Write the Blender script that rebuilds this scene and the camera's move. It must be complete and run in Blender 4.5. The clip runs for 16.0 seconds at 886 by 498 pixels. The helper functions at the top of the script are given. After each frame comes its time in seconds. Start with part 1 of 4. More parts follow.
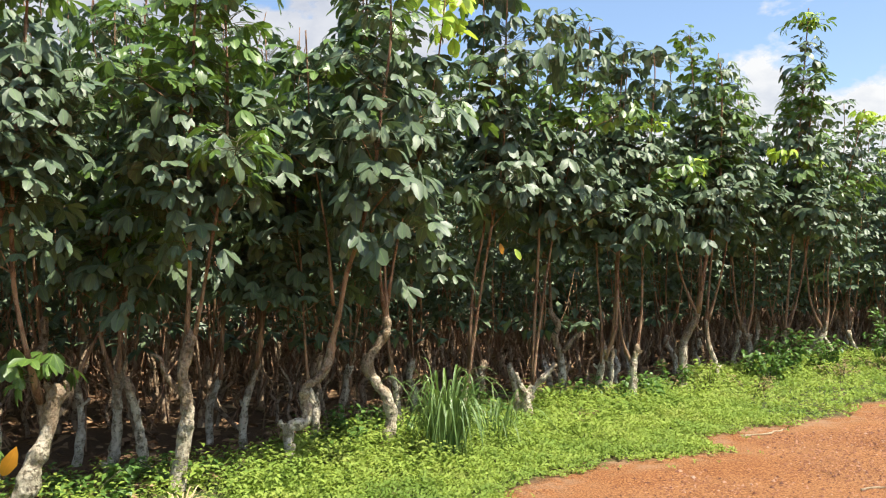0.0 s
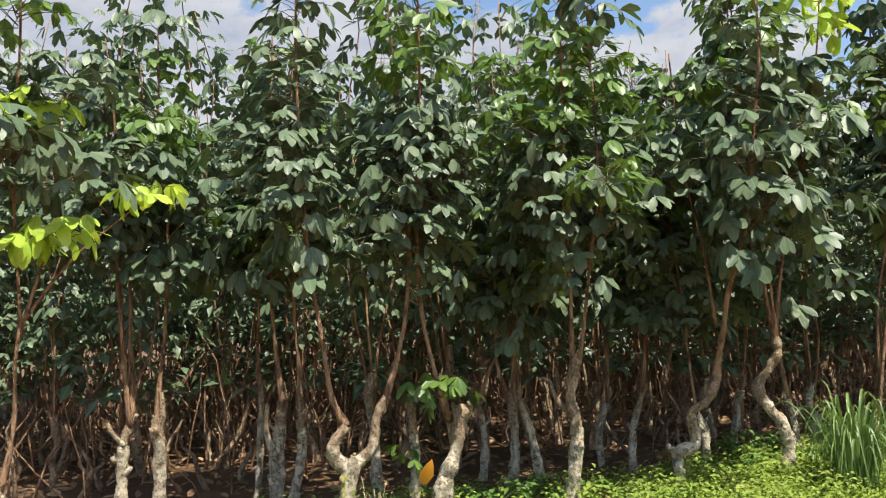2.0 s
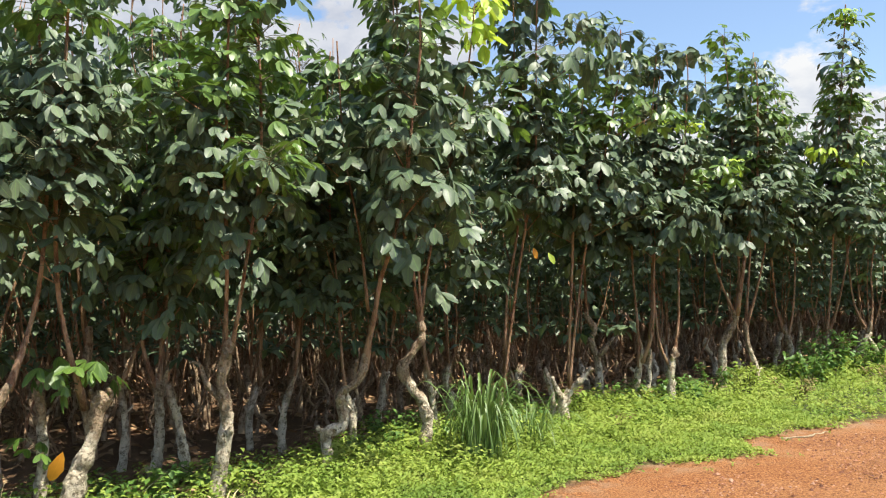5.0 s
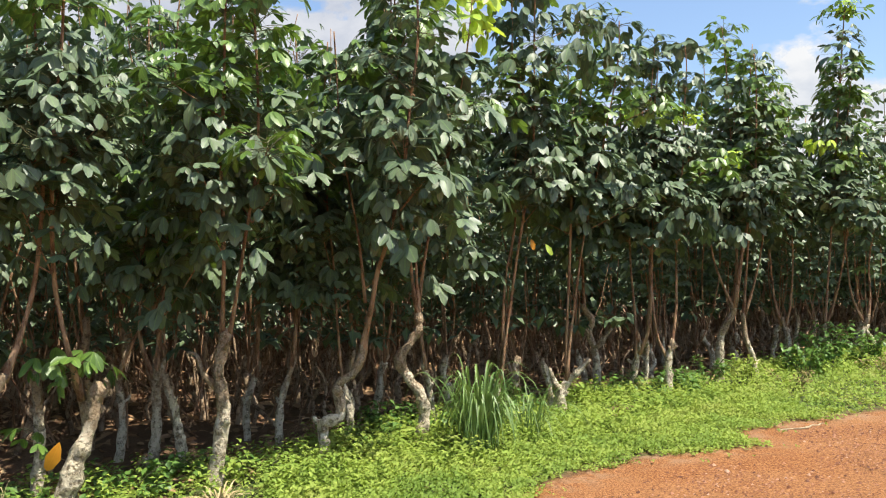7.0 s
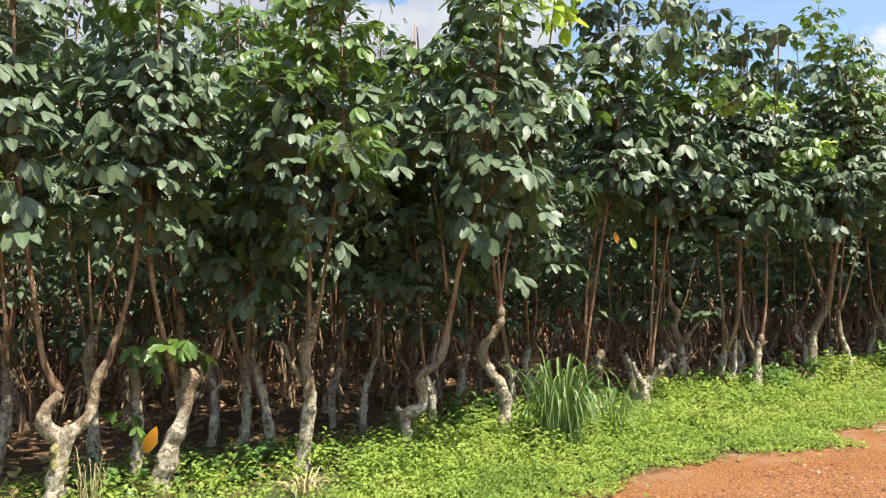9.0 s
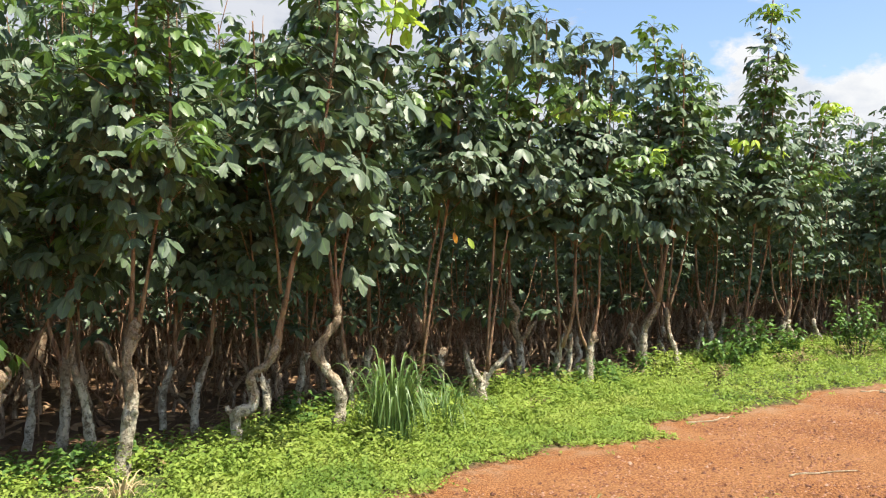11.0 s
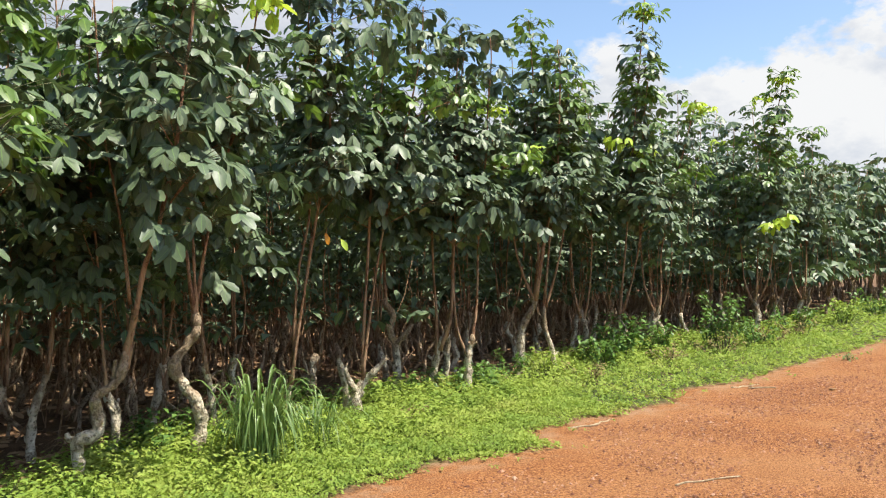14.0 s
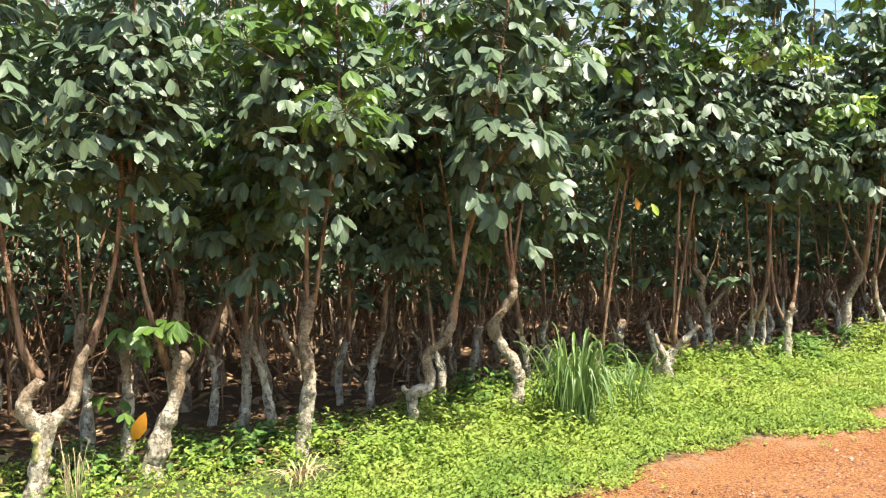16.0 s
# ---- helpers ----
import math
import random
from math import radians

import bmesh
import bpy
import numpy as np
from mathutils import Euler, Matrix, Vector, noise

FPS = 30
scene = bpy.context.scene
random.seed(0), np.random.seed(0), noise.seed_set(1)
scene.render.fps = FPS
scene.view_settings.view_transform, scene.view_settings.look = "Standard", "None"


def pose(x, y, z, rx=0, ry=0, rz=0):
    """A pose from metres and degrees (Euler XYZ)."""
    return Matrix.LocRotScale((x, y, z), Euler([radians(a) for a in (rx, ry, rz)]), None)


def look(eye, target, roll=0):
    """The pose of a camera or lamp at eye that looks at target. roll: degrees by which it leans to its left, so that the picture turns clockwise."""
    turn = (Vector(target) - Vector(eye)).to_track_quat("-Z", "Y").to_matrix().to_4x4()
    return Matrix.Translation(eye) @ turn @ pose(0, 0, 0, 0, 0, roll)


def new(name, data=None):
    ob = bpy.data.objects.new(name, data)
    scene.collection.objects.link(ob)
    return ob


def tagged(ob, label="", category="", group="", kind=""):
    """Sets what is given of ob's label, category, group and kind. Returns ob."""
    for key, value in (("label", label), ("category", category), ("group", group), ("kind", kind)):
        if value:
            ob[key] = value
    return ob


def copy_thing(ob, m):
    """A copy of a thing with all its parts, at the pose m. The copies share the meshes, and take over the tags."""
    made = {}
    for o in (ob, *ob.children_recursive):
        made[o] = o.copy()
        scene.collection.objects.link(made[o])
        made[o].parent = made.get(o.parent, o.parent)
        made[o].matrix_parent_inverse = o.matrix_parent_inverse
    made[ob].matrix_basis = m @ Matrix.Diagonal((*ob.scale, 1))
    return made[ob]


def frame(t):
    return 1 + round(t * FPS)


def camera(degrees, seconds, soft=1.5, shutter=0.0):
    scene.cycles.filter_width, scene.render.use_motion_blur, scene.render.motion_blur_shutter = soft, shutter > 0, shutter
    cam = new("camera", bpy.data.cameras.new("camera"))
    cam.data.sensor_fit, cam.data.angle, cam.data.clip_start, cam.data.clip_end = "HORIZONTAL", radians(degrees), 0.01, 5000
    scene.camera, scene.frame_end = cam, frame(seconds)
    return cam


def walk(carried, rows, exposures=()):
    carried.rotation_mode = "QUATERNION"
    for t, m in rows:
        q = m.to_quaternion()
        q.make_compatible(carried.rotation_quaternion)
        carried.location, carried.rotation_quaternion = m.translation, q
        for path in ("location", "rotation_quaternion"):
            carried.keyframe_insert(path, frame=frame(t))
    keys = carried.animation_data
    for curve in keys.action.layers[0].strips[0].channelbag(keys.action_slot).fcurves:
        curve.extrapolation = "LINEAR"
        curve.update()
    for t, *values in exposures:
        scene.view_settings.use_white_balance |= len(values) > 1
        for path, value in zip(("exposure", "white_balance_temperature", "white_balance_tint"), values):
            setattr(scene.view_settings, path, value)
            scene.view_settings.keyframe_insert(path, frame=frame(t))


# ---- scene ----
cam = camera(55.1, 16.0, soft=1.12)
PATH = [
    (0, (0.078, 0.367, 1.276), (0.063, 2.365, 1.347), -0.5),
    (0.5, (0.087, 0.351, 1.27), (-0.039, 2.345, 1.36), -1.1),
    (1, (0.131, 0.306, 1.268), (-0.217, 2.273, 1.376), -1.9),
    (1.5, (0.147, 0.279, 1.273), (-0.521, 2.16, 1.405), -2.4),
    (2, (0.149, 0.271, 1.263), (-0.72, 2.065, 1.42), -2.7),
    (2.5, (0.102, 0.274, 1.279), (-0.596, 2.143, 1.412), -1.7),
    (3, (0.116, 0.284, 1.253), (-0.293, 2.239, 1.359), -1.5),
    (3.5, (0.122, 0.297, 1.262), (-0.137, 2.278, 1.349), -1.4),
    (4, (0.12, 0.312, 1.269), (-0.04, 2.304, 1.357), -1.3),
    (6.5, (0.131, 0.322, 1.266), (0.04, 2.319, 1.346), -1.3),
    (7, (0.134, 0.324, 1.263), (0.03, 2.32, 1.331), -1.2),
    (7.5, (0.127, 0.33, 1.259), (-0.023, 2.324, 1.318), -1.2),
    (8, (0.129, 0.311, 1.259), (-0.129, 2.293, 1.308), -1.0),
    (8.2, (0.12, 0.313, 1.265), (-0.179, 2.29, 1.312), -0.9),
    (10.3, (0.272, 0.256, 1.284), (-0.02, 2.233, 1.342), -0.9),
    (10.4, (0.286, 0.259, 1.29), (0.039, 2.243, 1.345), -0.6),
    (10.5, (0.304, 0.266, 1.295), (0.103, 2.255, 1.35), -0.6),
    (11, (0.381, 0.28, 1.299), (0.391, 2.28, 1.336), -0.2),
    (11.5, (0.374, 0.332, 1.29), (0.577, 2.322, 1.274), 1.4),
    (12, (0.292, 0.51, 1.304), (0.618, 2.481, 1.229), 3.3),
    (12.5, (0.283, 0.543, 1.377), (0.608, 2.517, 1.357), 3.3),
    (13, (0.341, 0.609, 1.391), (0.621, 2.589, 1.442), 1.6),
    (13.5, (0.419, 0.698, 1.371), (0.748, 2.67, 1.414), 0.8),
    (14, (0.387, 0.702, 1.374), (0.696, 2.678, 1.393), -0.6),
    (14.5, (0.324, 0.688, 1.381), (0.438, 2.684, 1.384), -2.1),
    (15, (0.291, 0.684, 1.365), (0.213, 2.683, 1.333), -2.3),
    (15.5, (0.251, 0.677, 1.356), (0.029, 2.663, 1.295), -1.7),
    (16, (0.233, 0.665, 1.382), (-0.133, 2.63, 1.33), -1.3),
]
walk(cam, [(t, look(eye, target, roll)) for t, eye, target, roll in PATH],
     ((0, 0.88), (2, 0.73), (3, 0.88), (6.5, 0.83), (8, 0.86), (10.5, 0.96), (11.5, 0.80), (13.5, 0.80), (14.5, 0.84), (15, 0.95), (15.5, 1.17), (16, 1.28)))

# ---- light ----
SUN_AZ, SUN_EL = 117.0, 63.0        # degrees clockwise from +y, and above the horizon
sky = bpy.data.worlds.new("sky")
scene.world = sky
sky.use_nodes = True
nt = sky.node_tree
nt.nodes.clear()
w_out = nt.nodes.new("ShaderNodeOutputWorld")
w_bg = nt.nodes.new("ShaderNodeBackground")
w_sky = nt.nodes.new("ShaderNodeTexSky")
w_sky.sky_type, w_sky.sun_disc = "NISHITA", False
w_sky.sun_elevation, w_sky.sun_rotation = radians(SUN_EL), radians(SUN_AZ)
w_sky.air_density, w_sky.dust_density, w_sky.ozone_density = 1.0, 1.5, 2.5
w_bg.inputs["Strength"].default_value = 0.125
nt.links.new(w_sky.outputs[0], w_bg.inputs[0])
nt.links.new(w_bg.outputs[0], w_out.inputs[0])
sun = new("sun", bpy.data.lights.new("sun", "SUN"))
sun.data.energy, sun.data.angle, sun.data.color = 5.0, radians(0.6), (1.0, 0.94, 0.82)
sx, sy = math.sin(radians(SUN_AZ)) * math.cos(radians(SUN_EL)), math.cos(radians(SUN_AZ)) * math.cos(radians(SUN_EL))
sun.matrix_world = look((0, 0, 30), (-sx, -sy, 30 - math.sin(radians(SUN_EL))))


# ---- materials ----
def material(name):
    m = bpy.data.materials.new(name)
    m.use_nodes = True
    tree = m.node_tree
    bsdf = tree.nodes["Principled BSDF"]
    return m, tree, bsdf


def node(tree, kind, **values):
    n = tree.nodes.new(kind)
    for key, value in values.items():
        n.inputs[key.replace("_", " ")].default_value = value
    return n


def ramp(tree, source, *stops):
    n = tree.nodes.new("ShaderNodeValToRGB")
    while len(n.color_ramp.elements) < len(stops):
        n.color_ramp.elements.new(0.5)
    for e, (pos, col) in zip(n.color_ramp.elements, stops):
        e.position, e.color = pos, (*col, 1)
    tree.links.new(source, n.inputs[0])
    return n.outputs[0]


def noise_of(tree, vector, scale, detail=4.0, rough=0.6):
    n = node(tree, "ShaderNodeTexNoise", Scale=scale, Detail=detail, Roughness=rough)
    tree.links.new(vector, n.inputs["Vector"])
    return n.outputs[0]


def mixed(tree, factor, a, b, blend="MIX"):
    n = tree.nodes.new("ShaderNodeMix")
    n.data_type, n.blend_type = "RGBA", blend
    for value, socket in ((factor, n.inputs[0]), (a, n.inputs[6]), (b, n.inputs[7])):
        if isinstance(value, (int, float)):
            socket.default_value = value
        elif isinstance(value, tuple):
            socket.default_value = (*value, 1)
        else:
            tree.links.new(value, socket)
    return n.outputs[2]


def arith(tree, op, a, b=0.0, c=0.0):
    n = tree.nodes.new("ShaderNodeMath")
    n.operation = op
    for value, socket in zip((a, b, c), n.inputs):
        if isinstance(value, (int, float)):
            socket.default_value = value
        else:
            tree.links.new(value, socket)
    return n.outputs[0]


def bumped(tree, bsdf, height, strength, distance):
    n = node(tree, "ShaderNodeBump", Strength=strength, Distance=distance)
    tree.links.new(height, n.inputs["Height"])
    tree.links.new(n.outputs[0], bsdf.inputs["Normal"])
    return n.outputs[0]


def leaf_material(name, stops, rough, through_light, glow_col, spec=0.5, patch=None):
    """Leaf blade: colour differs leaf by leaf, a paler midrib, some light through it."""
    m, tree, bsdf = material(name)
    geo = tree.nodes.new("ShaderNodeNewGeometry")
    info = tree.nodes.new("ShaderNodeObjectInfo")
    uv = tree.nodes.new("ShaderNodeUVMap")
    sep = tree.nodes.new("ShaderNodeSeparateXYZ")
    tree.links.new(uv.outputs[0], sep.inputs[0])
    pick = arith(tree, "FRACT", arith(tree, "ADD", geo.outputs["Random Per Island"], info.outputs["Random"]))
    base = ramp(tree, pick, *stops)
    across = arith(tree, "ABSOLUTE", arith(tree, "SUBTRACT", sep.outputs[0], 0.5))
    rib = arith(tree, "LESS_THAN", across, 0.035)
    veins = arith(tree, "SINE", arith(tree, "MULTIPLY", arith(tree, "ADD", sep.outputs[1], arith(tree, "MULTIPLY", across, -0.45)), 75.0))
    blotch = noise_of(tree, geo.outputs["Position"], 45.0, 3.0)
    base = mixed(tree, arith(tree, "MULTIPLY", blotch, 0.5), base, tuple(c * 1.5 for c in stops[-1][1]))
    if patch:
        spread = noise_of(tree, geo.outputs["Position"], 1.6, 4.0, 0.65)
        base = mixed(tree, ramp(tree, spread, (0.40, (0.75, 0.75, 0.75)), (0.52, (0, 0, 0))), base, patch[0])
        base = mixed(tree, ramp(tree, spread, (0.56, (0, 0, 0)), (0.68, (0.6, 0.6, 0.6))), base, patch[1])
    base = mixed(tree, arith(tree, "MULTIPLY", rib, 0.55), base, glow_col)
    tree.links.new(base, bsdf.inputs["Base Color"])
    bsdf.inputs["Roughness"].default_value = rough
    bsdf.inputs["Specular IOR Level"].default_value = spec
    nrm = bumped(tree, bsdf, arith(tree, "ADD", arith(tree, "MULTIPLY", veins, 0.5), noise_of(tree, geo.outputs["Position"], 90.0, 2.0)), 0.16, 0.0012)
    lit = tree.nodes.new("ShaderNodeBsdfTranslucent")
    tree.links.new(mixed(tree, 0.6, base, glow_col), lit.inputs[0])
    tree.links.new(nrm, lit.inputs["Normal"])
    both = tree.nodes.new("ShaderNodeMixShader")
    both.inputs[0].default_value = through_light
    tree.links.new(bsdf.outputs[0], both.inputs[1])
    tree.links.new(lit.outputs[0], both.inputs[2])
    tree.links.new(both.outputs[0], tree.nodes["Material Output"].inputs[0])
    return m


LEAF = leaf_material("rubber_leaf", ((0.0, (0.048, 0.080, 0.048)), (0.5, (0.074, 0.113, 0.062)), (1.0, (0.118, 0.155, 0.083))), 0.46, 0.11, (0.17, 0.29, 0.08), 0.42)
FRESH = leaf_material("fresh_rubber_leaf", ((0.0, (0.060, 0.115, 0.024)), (1.0, (0.105, 0.175, 0.035))), 0.40, 0.24, (0.26, 0.42, 0.05))
YOUNG = leaf_material("young_rubber_leaf", ((0.0, (0.30, 0.46, 0.05)), (1.0, (0.44, 0.58, 0.08))), 0.42, 0.42, (0.62, 0.74, 0.06))
FADED = leaf_material("faded_leaf", ((0.0, (0.62, 0.24, 0.02)), (1.0, (0.68, 0.32, 0.03))), 0.5, 0.3, (0.80, 0.36, 0.03))
WEED = leaf_material("weed_leaf", ((0.0, (0.18, 0.27, 0.045)), (0.6, (0.23, 0.32, 0.055)), (1.0, (0.31, 0.37, 0.075))), 0.7, 0.36, (0.34, 0.44, 0.06), 0.25, ((0.13, 0.225, 0.040), (0.34, 0.33, 0.10)))
BUSH = leaf_material("bush_leaf", ((0.0, (0.055, 0.12, 0.025)), (1.0, (0.11, 0.20, 0.038))), 0.45, 0.22, (0.22, 0.36, 0.05))
BLADE = leaf_material("grass_blade", ((0.0, (0.05, 0.105, 0.028)), (0.6, (0.10, 0.17, 0.042)), (1.0, (0.16, 0.23, 0.065))), 0.40, 0.22, (0.24, 0.36, 0.07))
STRAW = leaf_material("dry_blade", ((0.0, (0.30, 0.22, 0.11)), (1.0, (0.50, 0.40, 0.22))), 0.75, 0.12, (0.5, 0.4, 0.2), 0.2)
REDDISH = leaf_material("reddish_leaf", ((0.0, (0.20, 0.05, 0.035)), (1.0, (0.26, 0.075, 0.045))), 0.55, 0.15, (0.35, 0.08, 0.04))
DRYWEED = leaf_material("dry_weed_leaf", ((0.0, (0.10, 0.10, 0.035)), (0.6, (0.20, 0.17, 0.06)), (1.0, (0.27, 0.20, 0.09))), 0.7, 0.2, (0.3, 0.26, 0.08), 0.2)
LITTER = leaf_material("dead_leaf", ((0.0, (0.14, 0.075, 0.04)), (0.6, (0.27, 0.155, 0.08)), (1.0, (0.44, 0.29, 0.16))), 0.75, 0.08, (0.3, 0.18, 0.08), 0.2)


def bark_material(name, dark, mid, pale, moss, stretch, crusted=False):
    m, tree, bsdf = material(name)
    co = tree.nodes.new("ShaderNodeTexCoord")
    info = tree.nodes.new("ShaderNodeObjectInfo")
    put = tree.nodes.new("ShaderNodeMapping")
    put.inputs["Scale"].default_value = (1, 1, stretch)
    off = tree.nodes.new("ShaderNodeVectorMath")
    off.operation = "ADD"
    tree.links.new(co.outputs["Object"], off.inputs[0])
    tree.links.new(info.outputs["Location"], off.inputs[1])
    tree.links.new(off.outputs[0], put.inputs[0])
    v = put.outputs[0]
    grain = noise_of(tree, v, 60.0, 5.0, 0.7)
    base = ramp(tree, grain, (0.30, dark), (0.52, mid), (0.75, tuple(0.6 * a + 0.4 * b for a, b in zip(mid, pale))))
    crust = ramp(tree, noise_of(tree, v, 16.0, 7.0, 0.75), (0.41, (0, 0, 0)), (0.51, (1, 1, 1)))
    base = mixed(tree, arith(tree, "MULTIPLY", crust, 0.85), base, pale)
    spots = ramp(tree, noise_of(tree, v, 34.0, 4.0, 0.7), (0.56, (0, 0, 0)), (0.63, (1, 1, 1)))
    base = mixed(tree, arith(tree, "MULTIPLY", spots, 0.75), base, moss)
    if crusted:
        sep = tree.nodes.new("ShaderNodeSeparateXYZ")
        tree.links.new(co.outputs["Object"], sep.inputs[0])
        low = arith(tree, "ADD", sep.outputs[2], arith(tree, "MULTIPLY", noise_of(tree, v, 5.0, 5.0, 0.7), 0.9))
        base = mixed(tree, ramp(tree, low, (0.88, (0, 0, 0)), (1.5, (0.9, 0.9, 0.9))), base, ramp(tree, grain, (0.3, (0.14, 0.09, 0.05)), (0.55, (0.38, 0.27, 0.17)), (0.8, (0.50, 0.39, 0.27))))
    tree.links.new(base, bsdf.inputs["Base Color"])
    bsdf.inputs["Roughness"].default_value = 0.88
    bsdf.inputs["Specular IOR Level"].default_value = 0.2
    bumped(tree, bsdf, arith(tree, "ADD", arith(tree, "ADD", grain, arith(tree, "MULTIPLY", crust, 0.5)), arith(tree, "MULTIPLY", noise_of(tree, v, 24.0), 1.2)), 1.0, 0.018)
    return m


TRUNK = bark_material("old_bark", (0.08, 0.06, 0.036), (0.36, 0.285, 0.19), (0.72, 0.62, 0.46), (0.12, 0.09, 0.055), 1.0, True)
# old bark made browner: the shade between inner rows is put into its colour
SHADED = bark_material("shaded_bark", (0.08, 0.048, 0.026), (0.25, 0.155, 0.09), (0.48, 0.35, 0.23), (0.09, 0.06, 0.035), 1.0)
SHOOT = bark_material("shoot_bark", (0.10, 0.045, 0.026), (0.25, 0.125, 0.068), (0.40, 0.25, 0.15), (0.19, 0.13, 0.07), 0.35)
TWIG = bark_material("green_twig", (0.05, 0.06, 0.025), (0.10, 0.11, 0.05), (0.17, 0.17, 0.09), (0.08, 0.10, 0.04), 0.4)
LICHEN = bark_material("yellow_lichen", (0.36, 0.28, 0.06), (0.50, 0.42, 0.10), (0.58, 0.54, 0.25), (0.4, 0.36, 0.16), 1.0)
STICK = bark_material("dry_stick", (0.26, 0.18, 0.10), (0.42, 0.31, 0.18), (0.55, 0.44, 0.29), (0.35, 0.26, 0.16), 0.3)

# ground: laterite gravel on the road, brown soil with dead leaves under the trees
EARTH, g_tree, g_bsdf = material("earth")
g_geo = g_tree.nodes.new("ShaderNodeNewGeometry")
g_pos = g_geo.outputs["Position"]
g_zone = g_tree.nodes.new("ShaderNodeAttribute")
g_zone.attribute_name = "zone"
g_fine = noise_of(g_tree, g_pos, 75.0, 6.0, 0.75)
g_mid = noise_of(g_tree, g_pos, 7.0, 5.0, 0.65)
g_big = noise_of(g_tree, g_pos, 0.8, 4.0, 0.6)
g_vor = node(g_tree, "ShaderNodeTexVoronoi", Scale=85.0)
g_tree.links.new(g_pos, g_vor.inputs["Vector"])
g_road = ramp(g_tree, g_fine, (0.38, (0.055, 0.018, 0.008)), (0.48, (0.25, 0.096, 0.033)), (0.62, (0.46, 0.225, 0.092)))
g_road = mixed(g_tree, arith(g_tree, "MULTIPLY", ramp(g_tree, g_big, (0.42, (0, 0, 0)), (0.68, (1, 1, 1))), 0.4), g_road, (0.40, 0.215, 0.100))
g_road = mixed(g_tree, arith(g_tree, "MULTIPLY", ramp(g_tree, g_mid, (0.60, (0, 0, 0)), (0.72, (1, 1, 1))), 0.35), g_road, (0.21, 0.085, 0.043))
g_soil = ramp(g_tree, g_fine, (0.3, (0.06, 0.036, 0.021)), (0.5, (0.15, 0.088, 0.050)), (0.72, (0.28, 0.175, 0.10)))
g_soil = mixed(g_tree, arith(g_tree, "MULTIPLY", ramp(g_tree, g_mid, (0.5, (0, 0, 0)), (0.66, (1, 1, 1))), 0.5), g_soil, (0.26, 0.155, 0.085))
g_verge = g_tree.nodes.new("ShaderNodeAttribute")
g_verge.attribute_name = "verge"
g_moss = mixed(g_tree, g_fine, (0.05, 0.065, 0.022), (0.12, 0.17, 0.045))
g_soil = mixed(g_tree, arith(g_tree, "MULTIPLY", g_verge.outputs["Fac"], ramp(g_tree, g_mid, (0.36, (0, 0, 0)), (0.5, (1, 1, 1)))), g_soil, g_moss)
g_pale = mixed(g_tree, g_fine, (0.22, 0.13, 0.075), (0.44, 0.31, 0.20))
g_edge = arith(g_tree, "ADD", g_zone.outputs["Fac"], arith(g_tree, "MULTIPLY", arith(g_tree, "SUBTRACT", g_mid, 0.5), 0.35))
g_col = mixed(g_tree, ramp(g_tree, arith(g_tree, "ADD", g_edge, 0.5), (0.36, (0, 0, 0)), (0.48, (1, 1, 1))), g_soil, mixed(g_tree, ramp(g_tree, arith(g_tree, "MULTIPLY_ADD", g_mid, 0.6, arith(g_tree, "MULTIPLY", g_big, 0.4)), (0.47, (0, 0, 0)), (0.62, (0.8, 0.8, 0.8))), g_road, g_pale))
g_col = mixed(g_tree, ramp(g_tree, arith(g_tree, "ADD", g_edge, 0.5), (0.56, (0, 0, 0)), (0.80, (1, 1, 1))), g_col, g_road)
g_tree.links.new(g_col, g_bsdf.inputs["Base Color"])
g_bsdf.inputs["Roughness"].default_value = 0.92
g_bsdf.inputs["Specular IOR Level"].default_value = 0.14
bumped(g_tree, g_bsdf, arith(g_tree, "ADD", arith(g_tree, "ADD", g_fine, arith(g_tree, "MULTIPLY", g_mid, 1.6)), arith(g_tree, "MULTIPLY", g_vor.outputs["Distance"], -0.8)), 0.9, 0.014)

PEBBLE, p_tree, p_bsdf = material("laterite_pebble")
p_geo = p_tree.nodes.new("ShaderNodeNewGeometry")
p_tree.links.new(ramp(p_tree, p_geo.outputs["Random Per Island"], (0.0, (0.11, 0.042, 0.022)), (0.45, (0.20, 0.077, 0.036)), (0.85, (0.38, 0.18, 0.095)), (1.0, (0.42, 0.26, 0.17))), p_bsdf.inputs["Base Color"])
p_bsdf.inputs["Roughness"].default_value = 0.9

# clouds: white banks low in the sky, open blue above
CLOUD, c_tree, c_bsdf = material("cloud_bank")
c_tree.nodes.remove(c_bsdf)
c_co = c_tree.nodes.new("ShaderNodeTexCoord")
c_map = c_tree.nodes.new("ShaderNodeMapping")
c_map.inputs["Scale"].default_value = (1 / 1500, 1 / 1500, 1.7 / 1500)
c_map.inputs["Location"].default_value = (0.35, 0.0, 0.10)
c_tree.links.new(c_co.outputs["Object"], c_map.inputs[0])
c_sep = c_tree.nodes.new("ShaderNodeSeparateXYZ")
c_tree.links.new(c_co.outputs["Object"], c_sep.inputs[0])
c_elev = arith(c_tree, "DIVIDE", c_sep.outputs[2], 1500.0)
c_puff = arith(c_tree, "MULTIPLY_ADD", noise_of(c_tree, c_map.outputs[0], 4.6, 9.0, 0.6), 2.0, -0.5)
c_cover = arith(c_tree, "ADD", c_puff, arith(c_tree, "MULTIPLY", arith(c_tree, "SUBTRACT", 0.235, c_elev), 3.0))
c_cover = arith(c_tree, "ADD", c_cover, arith(c_tree, "MULTIPLY", arith(c_tree, "MAXIMUM", arith(c_tree, "ADD", arith(c_tree, "DIVIDE", c_sep.outputs[0], -1500.0), 0.08), 0.0), 0.9))
